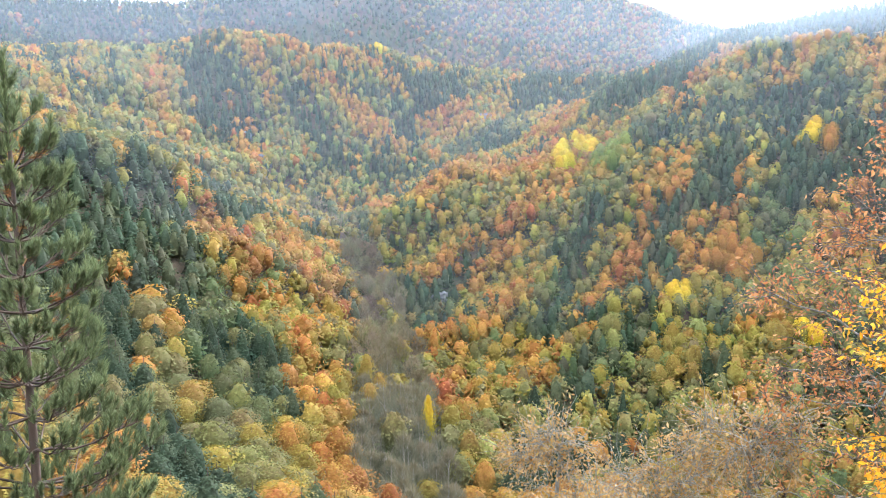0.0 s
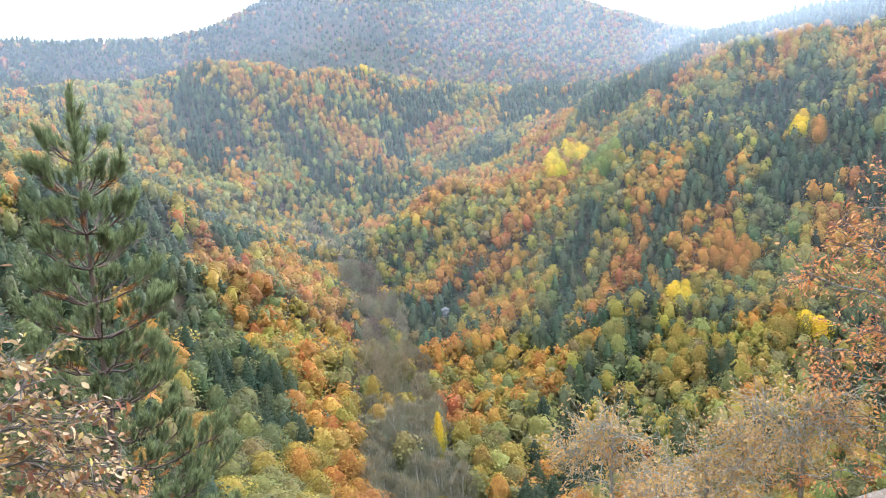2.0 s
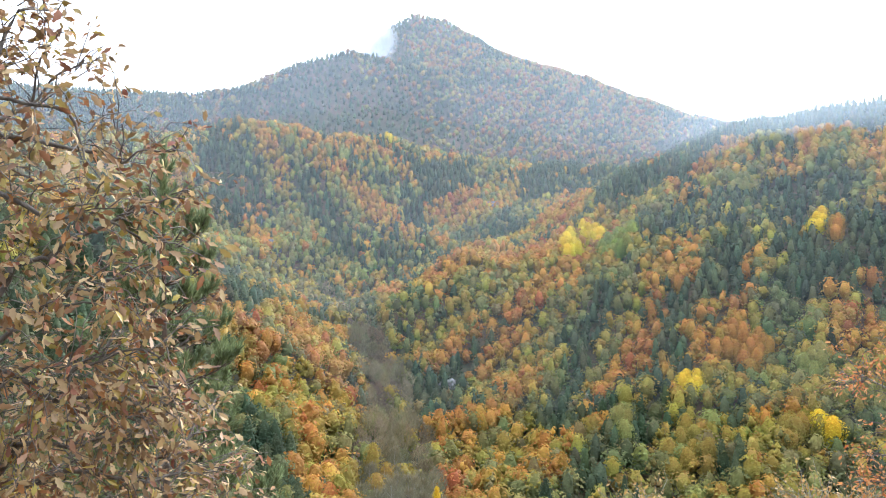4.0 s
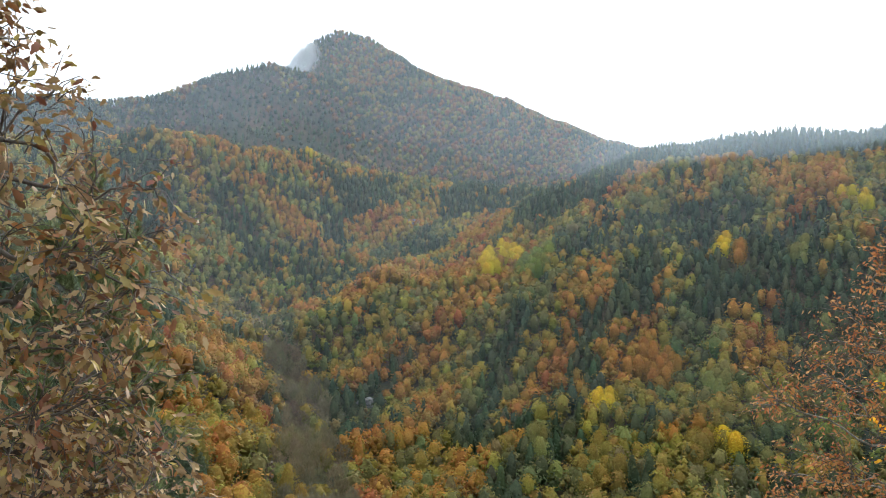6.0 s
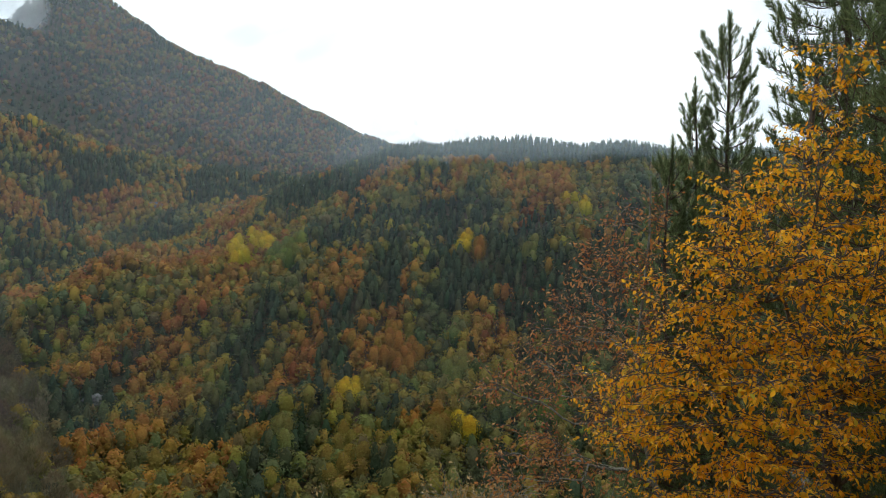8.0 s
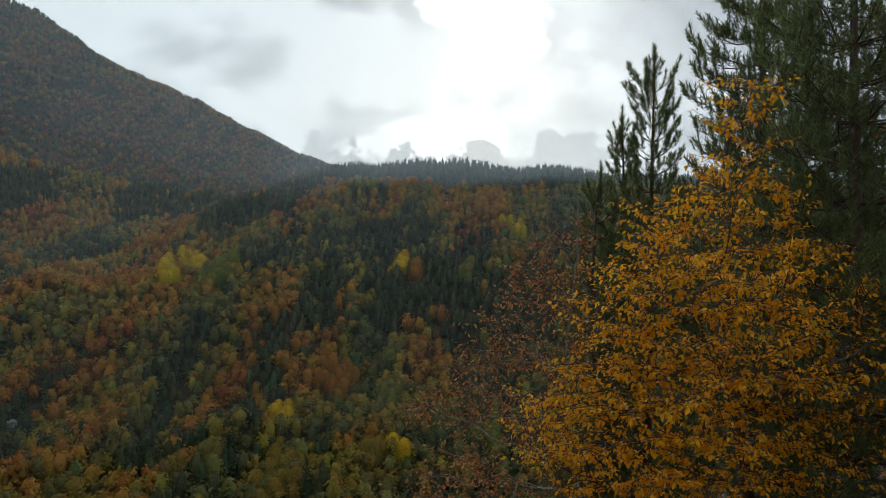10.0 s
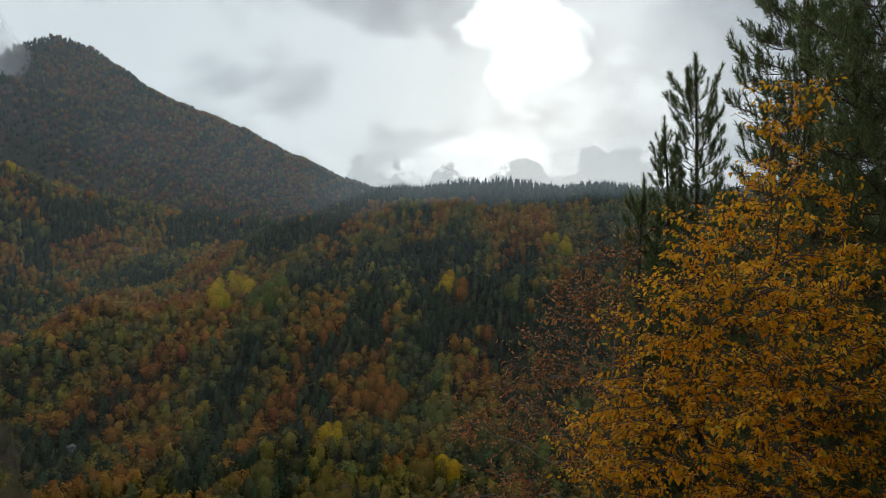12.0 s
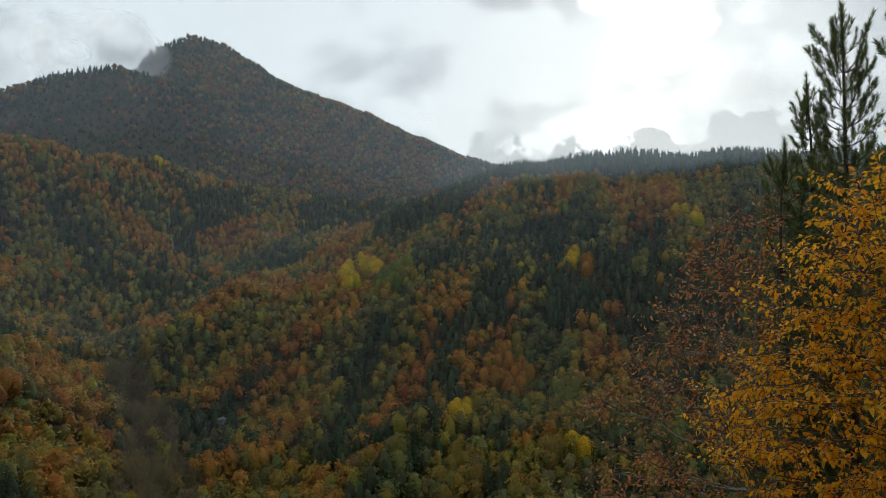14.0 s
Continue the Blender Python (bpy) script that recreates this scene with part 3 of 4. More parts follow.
for kind, bark_mat, top, girth in (("leaf", GREY_BARK, 9.5, 0.17), ("fir", PINE_BARK, 13.0, 0.16), ("bare", PALE_BARK, 10.5, 0.16)):
    lines = [[((0, 0, -0.8), girth * 1.4), ((0.03, 0, 1.0), girth), ((0.1, 0.05, top * 0.5), girth * 0.7), ((0, 0, top), 0.03)]]
    if kind != "fir":
        for i in range(7):
            a, h = i * 2.4, 3.0 + i * 0.8
            lines.append([((0, 0, h), 0.07), ((math.cos(a) * 1.2, math.sin(a) * 1.2, h + 1.3), 0.045), ((math.cos(a) * 2.0, math.sin(a) * 2.0, h + 3.0), 0.015)])
    trunk_mesh[kind] = mesh_of("trunk", *tubes(lines, 5), bark_mat, True)
crown_mesh = {kind: [mesh_of("crown", *c, TREE_LEAVES, True) for c in KINDS[kind][0]] for kind in KINDS}
WORDS = {"leaf": ("broadleaf_tree", "tree"), "fir": ("conifer_tree", "conifer"), "bare": ("bare_tree", "tree")}
HUES = {RUST: "rust-brown", ORANGE: "orange", OCHRE: "ochre", OLIVE: "olive-green", LIME: "yellow-green", FRESH: "light green", YELLOW: "bright yellow", GREEN: "green",
        FIR: "dark green", PINE: "green", TWIG: "grey"}


def tree(kind, x, y, z, high, wide, colour):
    """One tree of the valley, with its trunk and its crown."""
    name, category = WORDS[kind]
    ob = new(name)
    ob.matrix_world = pose(x, y, z, rng.uniform(-3, 3), rng.uniform(-3, 3), rng.uniform(0, 360)) @ Matrix.Diagonal((wide, wide, high, 1))
    hue = HUES[colour]
    words = {"leaf": f"{hue} autumn broadleaf tree on the wooded slope", "fir": f"{hue} conifer among the autumn trees",
             "bare": "leafless grey tree in the valley bottom"}[kind]
    tagged(ob, words, category, {"leaf": "autumn trees of the valley", "fir": "conifers of the valley", "bare": "bare trees by the stream"}[kind])
    part("trunk", trunk_mesh[kind], ob)
    crown = part("crown", crown_mesh[kind][rng.integers(len(crown_mesh[kind]))], ob)
    shade, jitter = rng.uniform(0.88, 1.12), 0.08 if kind == "leaf" else 0.03
    crown.color = (*(c * shade * rng.uniform(1 - jitter, 1 + jitter) for c in colour), 1)
    return ob


class Wood:
    """The trees too far to tell apart, gathered into one mesh per kind."""

    def __init__(self):
        self.verts, self.faces, self.tints, self.count = [], [], [], 0

    def add(self, shape, x, y, z, high, wide, colour, turned=(1.0, 1.0, 1.0)):
        v, f = shape
        a = rng.uniform(0, 6.28)
        c, s = math.cos(a) * wide, math.sin(a) * wide
        moved = np.empty_like(v)
        moved[:, 0], moved[:, 1], moved[:, 2] = x + v[:, 0] * c - v[:, 1] * s, y + v[:, 0] * s + v[:, 1] * c, z + v[:, 2] * high
        self.verts.append(moved)
        self.faces.append(f + self.count)
        ripe = np.clip((v[:, 2:3] - 2.0) / 7.5, 0, 1)
        tint = np.ones((len(v), 4))
        tint[:, :3] = np.array(colour) * (ripe + (1 - ripe) * turned)
        self.tints.append(tint)
        self.count += len(v)

    def build(self, name, label, category):
        me = mesh_of(name, np.concatenate(self.verts), np.concatenate(self.faces), WOOD_LEAVES, True)
        tint = me.color_attributes.new("tint", "FLOAT_COLOR", "POINT")
        tint.data.foreach_set("color", np.concatenate(self.tints).ravel())
        return tagged(new(name, me), label, category, kind="stuff")


TAKEN = []


def where(bearing, rise):
    """The place on the land that a sight line from the path meets, by its bearing and its rise in degrees."""
    r = np.arange(90, 1700, 2.0)
    x, y = r * math.sin(radians(bearing)), r * math.cos(radians(bearing))
    z = land(x, y)
    hit = np.nonzero(z - 1.6 > r * math.tan(radians(rise)))[0]
    i = hit[0] if len(hit) else len(r) - 1
    return x[i], y[i], z[i], r[i]


def stand(colour, bearing, rise, count, spread, high=1.1, wide=1.0, deep=0.5, kind="leaf"):
    """A small stand of one colour on the slope, as broad and as deep as its angles say."""
    x, y, z, r = where(bearing, rise)
    ahead = np.array([math.sin(radians(bearing)), math.cos(radians(bearing))])
    up = (land(x + ahead[0] * 15, y + ahead[1] * 15) - land(x - ahead[0] * 15, y - ahead[1] * 15)) / 30
    half = r * math.tan(radians(spread / 2))
    depth = min(2.2 * half + 6, r * math.tan(radians(deep)) / max(0.15, float(up)))
    for i in range(count):
        q, a = math.sqrt((i + 0.5) / count), i * 2.4 + rng.uniform(-0.3, 0.3)
        u, w = half * q * math.cos(a), depth * q * math.sin(a)
        px, py = x + ahead[1] * u + ahead[0] * w, y - ahead[0] * u + ahead[1] * w
        TAKEN.append((px, py))
        tree(kind, px, py, float(land(px, py)) - 0.3, high * rng.uniform(0.85, 1.15), wide * rng.uniform(0.85, 1.15), colour)


stand(YELLOW, 11.2, 0.4, 8, 1.3, 1.35, 1.15, deep=0.8)
stand(YELLOW, 12.7, 1.4, 12, 1.9, 1.35, 1.15, deep=0.6)
stand(FRESH, 14.7, 0.7, 18, 2.5, 1.3, 1.1, deep=0.9)
stand(LIME, 23.4, 5.0, 7, 1.5, deep=0.7)
stand(YELLOW, 28.3, 2.2, 5, 0.9, deep=0.6)
stand(ORANGE, 29.3, 1.6, 4, 0.7)
stand(LIME, 33.3, 1.7, 5, 1.0, deep=0.7)
stand(LIME, 25.6, 8.3, 5, 1.8)
stand(ORANGE, 28.5, 8.4, 10, 4.0, deep=0.4)
stand(YELLOW, 36.8, 5.4, 6, 2.2)
stand(YELLOW, 19.9, -9.7, 5, 1.6, 1.0, 0.85, deep=0.6)
stand(LIME, 31.8, -10.0, 6, 1.8, 1.2)
stand(FRESH, 35.5, -11.0, 5, 2.0, 1.2)
stand(YELLOW, 28.5, -12.6, 2, 1.2)
stand(OCHRE, 26.4, -12.8, 4, 1.6)
stand(LIME, 15.0, -13.0, 4, 1.6)
stand(OCHRE, 19.5, -14.5, 8, 3.6, deep=0.9)
stand(YELLOW, -2.7, 9.2, 2, 0.5, 1.3)
stand(LIME, -7.0, 8.2, 14, 7.5)
stand(LIME, -0.8, 5.2, 4, 1.4)
stand(OCHRE, -3.5, -17.5, 3, 3.0)
stand(ORANGE, 23.6, -6.9, 16, 3.2, deep=1.2)
stand(LIME, 28.0, -8.2, 5, 1.7, 1.2, deep=0.7)
stand(YELLOW, 1.0, -20.5, 1, 0.1, 1.35, 0.55)
stand(FIR, 15.4, -19.0, 2, 1.6, 1.25, 0.8, kind="fir")
stand(PINE, 22.5, -15.5, 4, 2.5, 1.15, 0.95, kind="fir")

woods = {"leaf": Wood(), "fir": Wood(), "bare": Wood()}
single = {"leaf": 0, "fir": 0, "bare": 0}
room = np.array(TAKEN)
for x, y, z, r, b in sow():
    if np.min(np.hypot(room[:, 0] - x, room[:, 1] - y)) < 3.0:
        continue
    kind, colour = shade_of(x, y, z, r, b)
    if r < 590 and on_stream(x, y, 13 if r < 330 else 13 if r < 450 else 10):
        kind, colour = "bare", TWIG
        if rng.random() < 0.1:
            kind, colour = "leaf", OLIVE if rng.random() < 0.6 else OCHRE
    high, wide = rng.uniform(0.68, 1.15), rng.uniform(0.86, 1.28)
    if kind == "bare":
        high *= 1.15
    if r > 1000:
        wide *= 1.22
    elif r > 560:
        wide *= 0.98
        high *= 1.08
    if r > 620 and 18 < b < 70:
        high *= 0.8 if kind == "leaf" else 0.95
        wide *= 0.8
    if kind == "fir":
        wide *= 1.08
    if r < 150:
        high *= 0.8
    if r < NEAR and -32 < b < 36 and single[kind] < (240 if kind == "leaf" else 150 if kind == "fir" else 200):
        single[kind] += 1
        tree(kind, x, y, z - 0.2, high, wide, colour)
        continue
    level = 3 if r < 210 and -32 < b < 36 else 1 if r < MIDDLE else 2
    shapes = KINDS[kind][level]
    v = rng.uniform(0.8, 1.12) if r < 1000 else rng.uniform(0.9, 1.08)
    # distance haze put into the tint: far leaf colours muted towards dull brown
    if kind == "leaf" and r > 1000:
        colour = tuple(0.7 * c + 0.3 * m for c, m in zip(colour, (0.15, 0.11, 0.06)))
    which = rng.integers(len(shapes))
    if kind == "fir":                                            # spires on the ridge and high up, rounder tops below
        which = rng.integers(0, 3) if r > 640 and (b > 18 or r > 1000) else rng.integers(2, 7)
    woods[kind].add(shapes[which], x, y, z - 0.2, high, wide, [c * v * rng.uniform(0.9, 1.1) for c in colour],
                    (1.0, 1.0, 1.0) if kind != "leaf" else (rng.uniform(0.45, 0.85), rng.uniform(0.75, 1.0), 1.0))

# the close row of spires along the ridge
for b in np.arange(18.6, 72, 0.26):
    r = np.arange(640, 770, 4.0)
    x, y = r * math.sin(radians(b)), r * math.cos(radians(b))
    z = land(x, y)
    top = int(np.argmax((z + 8) / r))
    for step_ in (-7, -5, -3, -1, 1, 3):
        i = int(np.clip(top + step_ + rng.integers(-1, 2), 0, len(r) - 1))
        woods["fir"].add(KINDS["fir"][2][rng.integers(0, 3)], x[i], y[i], z[i] - 0.2, rng.uniform(0.6, 1.0), rng.uniform(0.42, 0.62), [c * rng.uniform(0.85, 1.1) for c in FIR])

woods["leaf"].build("autumn_woodland", "distant autumn woodland in rust, orange and olive", "woodland")
woods["fir"].build("conifer_woodland", "distant dark green conifers along the slopes and ridge", "woodland")
woods["bare"].build("bare_woodland", "leafless grey trees along the valley bottom", "woodland")


# ---- the trees beside the path ----
def leaf_paint(name, tones, glow=0.4, gloss=0.07):
    """Leaf surface: each leaf takes its own tone, with veins and dry blotches."""
    mat, n = material(name)
    own = n.add("ShaderNodeObjectInfo", out=5)
    island = n.add("ShaderNodeNewGeometry", out=8)
    chance = n.math("FRACT", n.math("ADD", n.math("MULTIPLY", own, 7.31), n.math("MULTIPLY", island, 1.0)))
    base = n.ramp(chance, *[(i / (len(tones) - 1), c) for i, c in enumerate(tones)])
    spot_ = n.add("ShaderNodeNewGeometry", out=0)
    blot = n.noise(spot_, 38.0, 3.0, 0.6)
    base = n.mix(n.ramp(blot, (0.5, 0.0), (0.8, 0.4)), base, (0.20, 0.10, 0.04))
    body = n.add("ShaderNodeBsdfPrincipled", Base_Color=base, Roughness=0.55, Specular_IOR_Level=gloss)
    lit = n.add("ShaderNodeBsdfTranslucent", Color=base)
    n.add("ShaderNodeOutputMaterial", Surface=n.add("ShaderNodeMixShader", i0=glow, i1=body, i2=lit))
    return mat


OAK_DRY = leaf_paint("dry_oak_leaf", [(0.14, 0.08, 0.04), (0.37, 0.25, 0.12), (0.52, 0.39, 0.21), (0.20, 0.10, 0.045), (0.38, 0.26, 0.14), (0.20, 0.07, 0.045), (0.44, 0.31, 0.18), (0.13, 0.065, 0.045), (0.35, 0.28, 0.06), (0.35, 0.20, 0.10), (0.32, 0.26, 0.10), (0.17, 0.075, 0.045), (0.34, 0.15, 0.05)], 0.18)
OAK_PALE = leaf_paint("pale_oak_leaf", [(0.27, 0.15, 0.06), (0.42, 0.27, 0.11), (0.47, 0.32, 0.14), (0.36, 0.19, 0.06), (0.40, 0.29, 0.08)])
OAK_RUST = leaf_paint("rust_oak_leaf", [(0.38, 0.14, 0.05), (0.50, 0.23, 0.08), (0.57, 0.32, 0.13), (0.40, 0.13, 0.045), (0.52, 0.24, 0.08), (0.36, 0.11, 0.045)], 0.42)
BEECH_GOLD = leaf_paint("golden_beech_leaf", [(0.80, 0.28, 0.015), (0.96, 0.455, 0.015), (0.98, 0.57, 0.04), (0.86, 0.32, 0.015), (0.70, 0.42, 0.02), (0.98, 0.485, 0.015), (0.42, 0.36, 0.03), (0.96, 0.38, 0.015), (0.26, 0.27, 0.03)], 0.42, 0.12)
TWIG_BARK = bark("twig_bark", (0.07, 0.055, 0.045), (0.17, 0.14, 0.11), 40.0)
LICHEN_BARK = bark("lichen_bark", (0.13, 0.12, 0.095), (0.33, 0.32, 0.25), 30.0)
DRY_NEEDLES = foliage("dry_pine_needles", (0.34, 0.17, 0.06), glow=0.3, rough=0.6, vary=0.4, grain=9.0)
NEEDLES = foliage("pine_needles", (0.165, 0.195, 0.085), glow=0.35, rough=0.45, vary=0.4, grain=9.0)
NEEDLES_DARK = foliage("dark_pine_needles", (0.17, 0.205, 0.09), glow=0.55, rough=0.45, vary=0.4, grain=6.0)


def oak_leaf(length, curl, near=False):
    """A lobed oak leaf, folded along its midrib, stalk at the origin, tip along +x."""
    k = 7 if near else 5
    s = np.linspace(0.04, 1.0, k)
    wide = 0.245 * np.sin(np.clip(s, 0, 0.97) * math.pi) ** 0.7 * (1 + (0.21 if near else 0.22) * np.cos(np.arange(k) * math.pi)) * (0.55 + 0.65 * s)
    mid = np.stack([s, np.zeros(k), -curl * s ** 2], -1)
    left = np.stack([s + 0.05, wide, -curl * s ** 2 + 0.22 * wide], -1)
    right = np.stack([s + 0.05, -wide, -curl * s ** 2 + 0.22 * wide], -1)
    return leaf_mesh(mid, left, right, length)


def beech_leaf(length, curl):
    """A plain oval leaf with a pointed tip."""
    k = 4
    s = np.linspace(0.03, 1.0, k)
    wide = 0.29 * np.sin(s ** 0.9 * math.pi) ** 0.75
    wide[-1] = 0.0
    mid = np.stack([s, np.zeros(k), -curl * s ** 2], -1)
    left = np.stack([s, wide, -curl * s ** 2 + 0.3 * wide], -1)
    right = np.stack([s, -wide, -curl * s ** 2 + 0.3 * wide], -1)
    return leaf_mesh(mid, left, right, length)


def leaf_mesh(mid, left, right, length):
    k = len(mid)
    verts = np.concatenate([mid, left, right]) * length
    faces = []
    for i in range(k - 1):
        faces += [(i, i + 1, k + i + 1, k + i), (i + 1, i, 2 * k + i, 2 * k + i + 1)]
    return verts, np.array(faces)


def rotations(ahead, up):
    """Turns that send +x ahead and +z nearly up."""
    x = ahead / (np.linalg.norm(ahead, axis=1, keepdims=True) + 1e-9)
    y = np.cross(up, x)
    y /= np.linalg.norm(y, axis=1, keepdims=True) + 1e-9
    return np.stack([x, y, np.cross(x, y)], -1)


def place_leaves(owner, places, ahead, up, size, shapes, mat, singles=300):
    """The first leaves as objects of their own, the rest gathered in one foliage mesh."""
    turn = rotations(ahead, up)
    own = [mesh_of("leaf", v, f, mat, True) for v, f in shapes]
    pick = rng.integers(0, len(shapes), len(places))
    for i in range(min(singles, len(places))):
        m = Matrix(turn[i].tolist()).to_4x4()
        m.translation = Vector(places[i])
        ob = part("leaf", own[pick[i]], owner)
        ob.matrix_world = m @ Matrix.Scale(size[i], 4)
    verts, faces, base = [], [], 0
    for s, (v, f) in enumerate(shapes):
        ids = np.nonzero(pick == s)[0]
        ids = ids[ids >= singles]
        if not len(ids):
            continue
        moved = np.einsum("nij,kj->nki", turn[ids], v) * size[ids, None, None] + places[ids, None]
        verts.append(moved.reshape(-1, 3))
        faces.append((f[None] + (np.arange(len(ids)) * len(v))[:, None, None] + base).reshape(-1, f.shape[1]))
        base += len(ids) * len(v)
    if verts:
        tagged(part("foliage", mesh_of("foliage", np.concatenate(verts) - np.array(owner.location), np.concatenate(faces), mat, True), owner), kind="stuff")


def bend(a, b, sag, steps=7, wobble=0.03):
    """A crooked limb's line from a to b."""
    a, b = np.array(a, float), np.array(b, float)
    s = np.linspace(0, 1, steps)[:, None]
    line = a + (b - a) * s
    line[:, 2] += sag * np.sin(s[:, 0] * math.pi)
    span = np.linalg.norm(b - a) * wobble
    for waves in (1, 2, 3):
        line += np.sin(s * math.pi * waves) * rng.normal(size=3) * span / waves ** 0.5
    return line


def taper(line, thick, thin):
    return [(p, r) for p, r in zip(line, np.linspace(thick, thin, len(line)))]


def aim(bearing, rise, reach):
    """A place seen from the path by bearing, rise and distance."""
    return np.array([reach * math.sin(radians(bearing)), reach * math.cos(radians(bearing)), 1.6 + reach * math.tan(radians(rise))])


def leafy_tree(name, label, category, foot, top, girth, sprays, leaf, mat, leaf_size, twig_count, per_twig, twig_len, flat, wood=TWIG_BARK, wood_label="",
               droop=0.25, group="", limb_girth=0.02, twig_girth=0.0055):
    """A broadleaf beside the path: trunk, limbs to each spray of the crown, twigs, and leaves on the twigs.
    sprays: (place, radius, share of the leaves)."""
    owner = new(name)
    owner.location = foot
    bpy.context.view_layer.update()
    tagged(owner, label, category, group)
    stem = bend(foot, top, 0.0, 9, 0.02)

    def fixed(kind, lines, sides, mat_, words=""):
        v, f = tubes(lines, sides)
        return part(kind, mesh_of(kind, v - np.array(foot), f, mat_, True), owner, words)

    fixed("trunk", [taper(stem, girth, girth * 0.25)], 8, wood, wood_label)
    twigs, places, ahead, size = [], [], [], []
    # each spray grows from the nearest wood: the trunk or a spray nearer to it
    centres = [c for c, _, _ in sprays]
    order = sorted(range(len(sprays)), key=lambda i: min(np.linalg.norm(centres[i] - p) for p in stem[1:]))
    joints, run, parent, weight = [p for p in stem[1:8]], [0.0] * 7, {}, {}
    spot_of = {}
    for i in order:
        gaps = [np.linalg.norm(centres[i] - p) + 0.45 * q + (0.6 if centres[i][2] < p[2] - 0.1 else 0) for p, q in zip(joints, run)]
        k = int(np.argmin(gaps))
        parent[i] = k
        run.append(run[k] + np.linalg.norm(centres[i] - joints[k]))
        joints.append(centres[i])
        spot_of[i] = len(joints) - 1
    for i in reversed(order):
        weight[spot_of[i]] = weight.get(spot_of[i], 0) + 1
        weight[parent[i]] = weight.get(parent[i], 0) + weight[spot_of[i]]
    for i, (centre, radius, share) in enumerate(sprays):
        low = joints[parent[i]]
        reach = np.linalg.norm(centre - low)
        limb = bend(low, centre, 0.06 * reach, 8, 0.035)
        thick = min(limb_girth, limb_girth * 0.3 * weight[spot_of[i]] ** 0.5)
        fixed("limb", [taper(limb, thick, max(0.0025, thick * 0.75 if weight[spot_of[i]] > 1 else thick * 0.4))], 5, wood)
        out = (centre - low) / (reach + 1e-9)
        for _ in range(max(1, int(twig_count * share))):
            start = limb[rng.integers(3, 8)] + rng.normal(size=3) * 0.1 * radius
            way_ = rng.normal(size=3) * [1, 1, flat] + out * 0.8
            way_ /= np.linalg.norm(way_)
            tip = start + way_ * radius * rng.uniform(0.4, 1.25)
            line = bend(start, tip, 0.03, 4, 0.05)
            twigs.append(taper(line, twig_girth, twig_girth * 0.4))
            side = np.cross(way_, [0, 0, 1.0])
            for j in range(per_twig):
                q = (j + rng.uniform(0.3, 1.0)) / per_twig
                p = line[0] + (line[-1] - line[0]) * (0.25 + 0.75 * q)
                lean = way_ * rng.uniform(0.2, 0.9) + side * (1 if j % 2 else -1) * rng.uniform(0.3, 1.0) + rng.normal(size=3) * 0.25
                lean[2] -= droop * rng.uniform(0.2, 1.8)
                places.append(p + rng.normal(size=3) * 0.012)
                ahead.append(lean)
                size.append(leaf_size * rng.uniform(0.55, 1.3))
    tagged(fixed("brushwood", twigs, 3, TWIG_BARK if name != "oak_bush" else wood), kind="stuff")
    places, ahead, size = np.array(places), np.array(ahead), np.array(size)
    up = np.array([0, 0, 1.0]) + rng.normal(size=places.shape) * (0.25 + 0.5 * flat)
    order = np.argsort(np.linalg.norm(places - [0, 0, 1.6], axis=1))
    place_leaves(owner, places[order], ahead[order], up[order], size[order], [leaf(1.0, c, near=True) if name == "oak_tree" and leaf_size < 0.07 else leaf(1.0, c) for c in (0.05, 0.35, 0.7, -0.3)], mat)
    return owner


# the oak whose dry crown hangs into the view beside the pine
oak_crown = []
for rise, right, reach in ((22.5, -31, 2.45), (19.5, -29.5, 2.5), (17, -27.5, 2.5), (14, -26, 2.45), (11, -23.5, 2.45), (8.5, -20.3, 2.42), (6, -19.2, 2.42), (3.3, -20.3, 2.42),
                           (0.3, -21.8, 2.42), (-2.8, -22, 2.45), (-5.8, -20.8, 2.55), (-8.6, -19.3, 2.7), (-11.2, -17.5, 2.9), (-13.8, -16, 3.05), (-16.5, -15.2, 3.15),
                           (-19.5, -14.5, 3.3), (-23, -14, 3.4)):
    bearing = right - 1.0
    while bearing > -38:
        oak_crown.append((aim(bearing + rng.uniform(-0.6, 0.6), rise + rng.uniform(-0.8, 0.8), reach + rng.uniform(-0.15, 0.2)), 0.17 if rise > -4 else 0.24, 0.62 if rise > 2 else 0.75 if rise > -4 else 1.45))
        bearing -= 3.0
foot = np.array([-1.75, 2.75, 0])
foot[2] = land(foot[0], foot[1]) - 0.15
leafy_tree("oak_tree", "young oak with dry brown lobed leaves beside the path", "oak", tuple(foot), (-1.75, 2.1, 2.3), 0.05, oak_crown, oak_leaf, OAK_DRY,
           0.036, 12, 8, 0.3, 0.8, droop=0.3, limb_girth=0.015, twig_girth=0.0026)

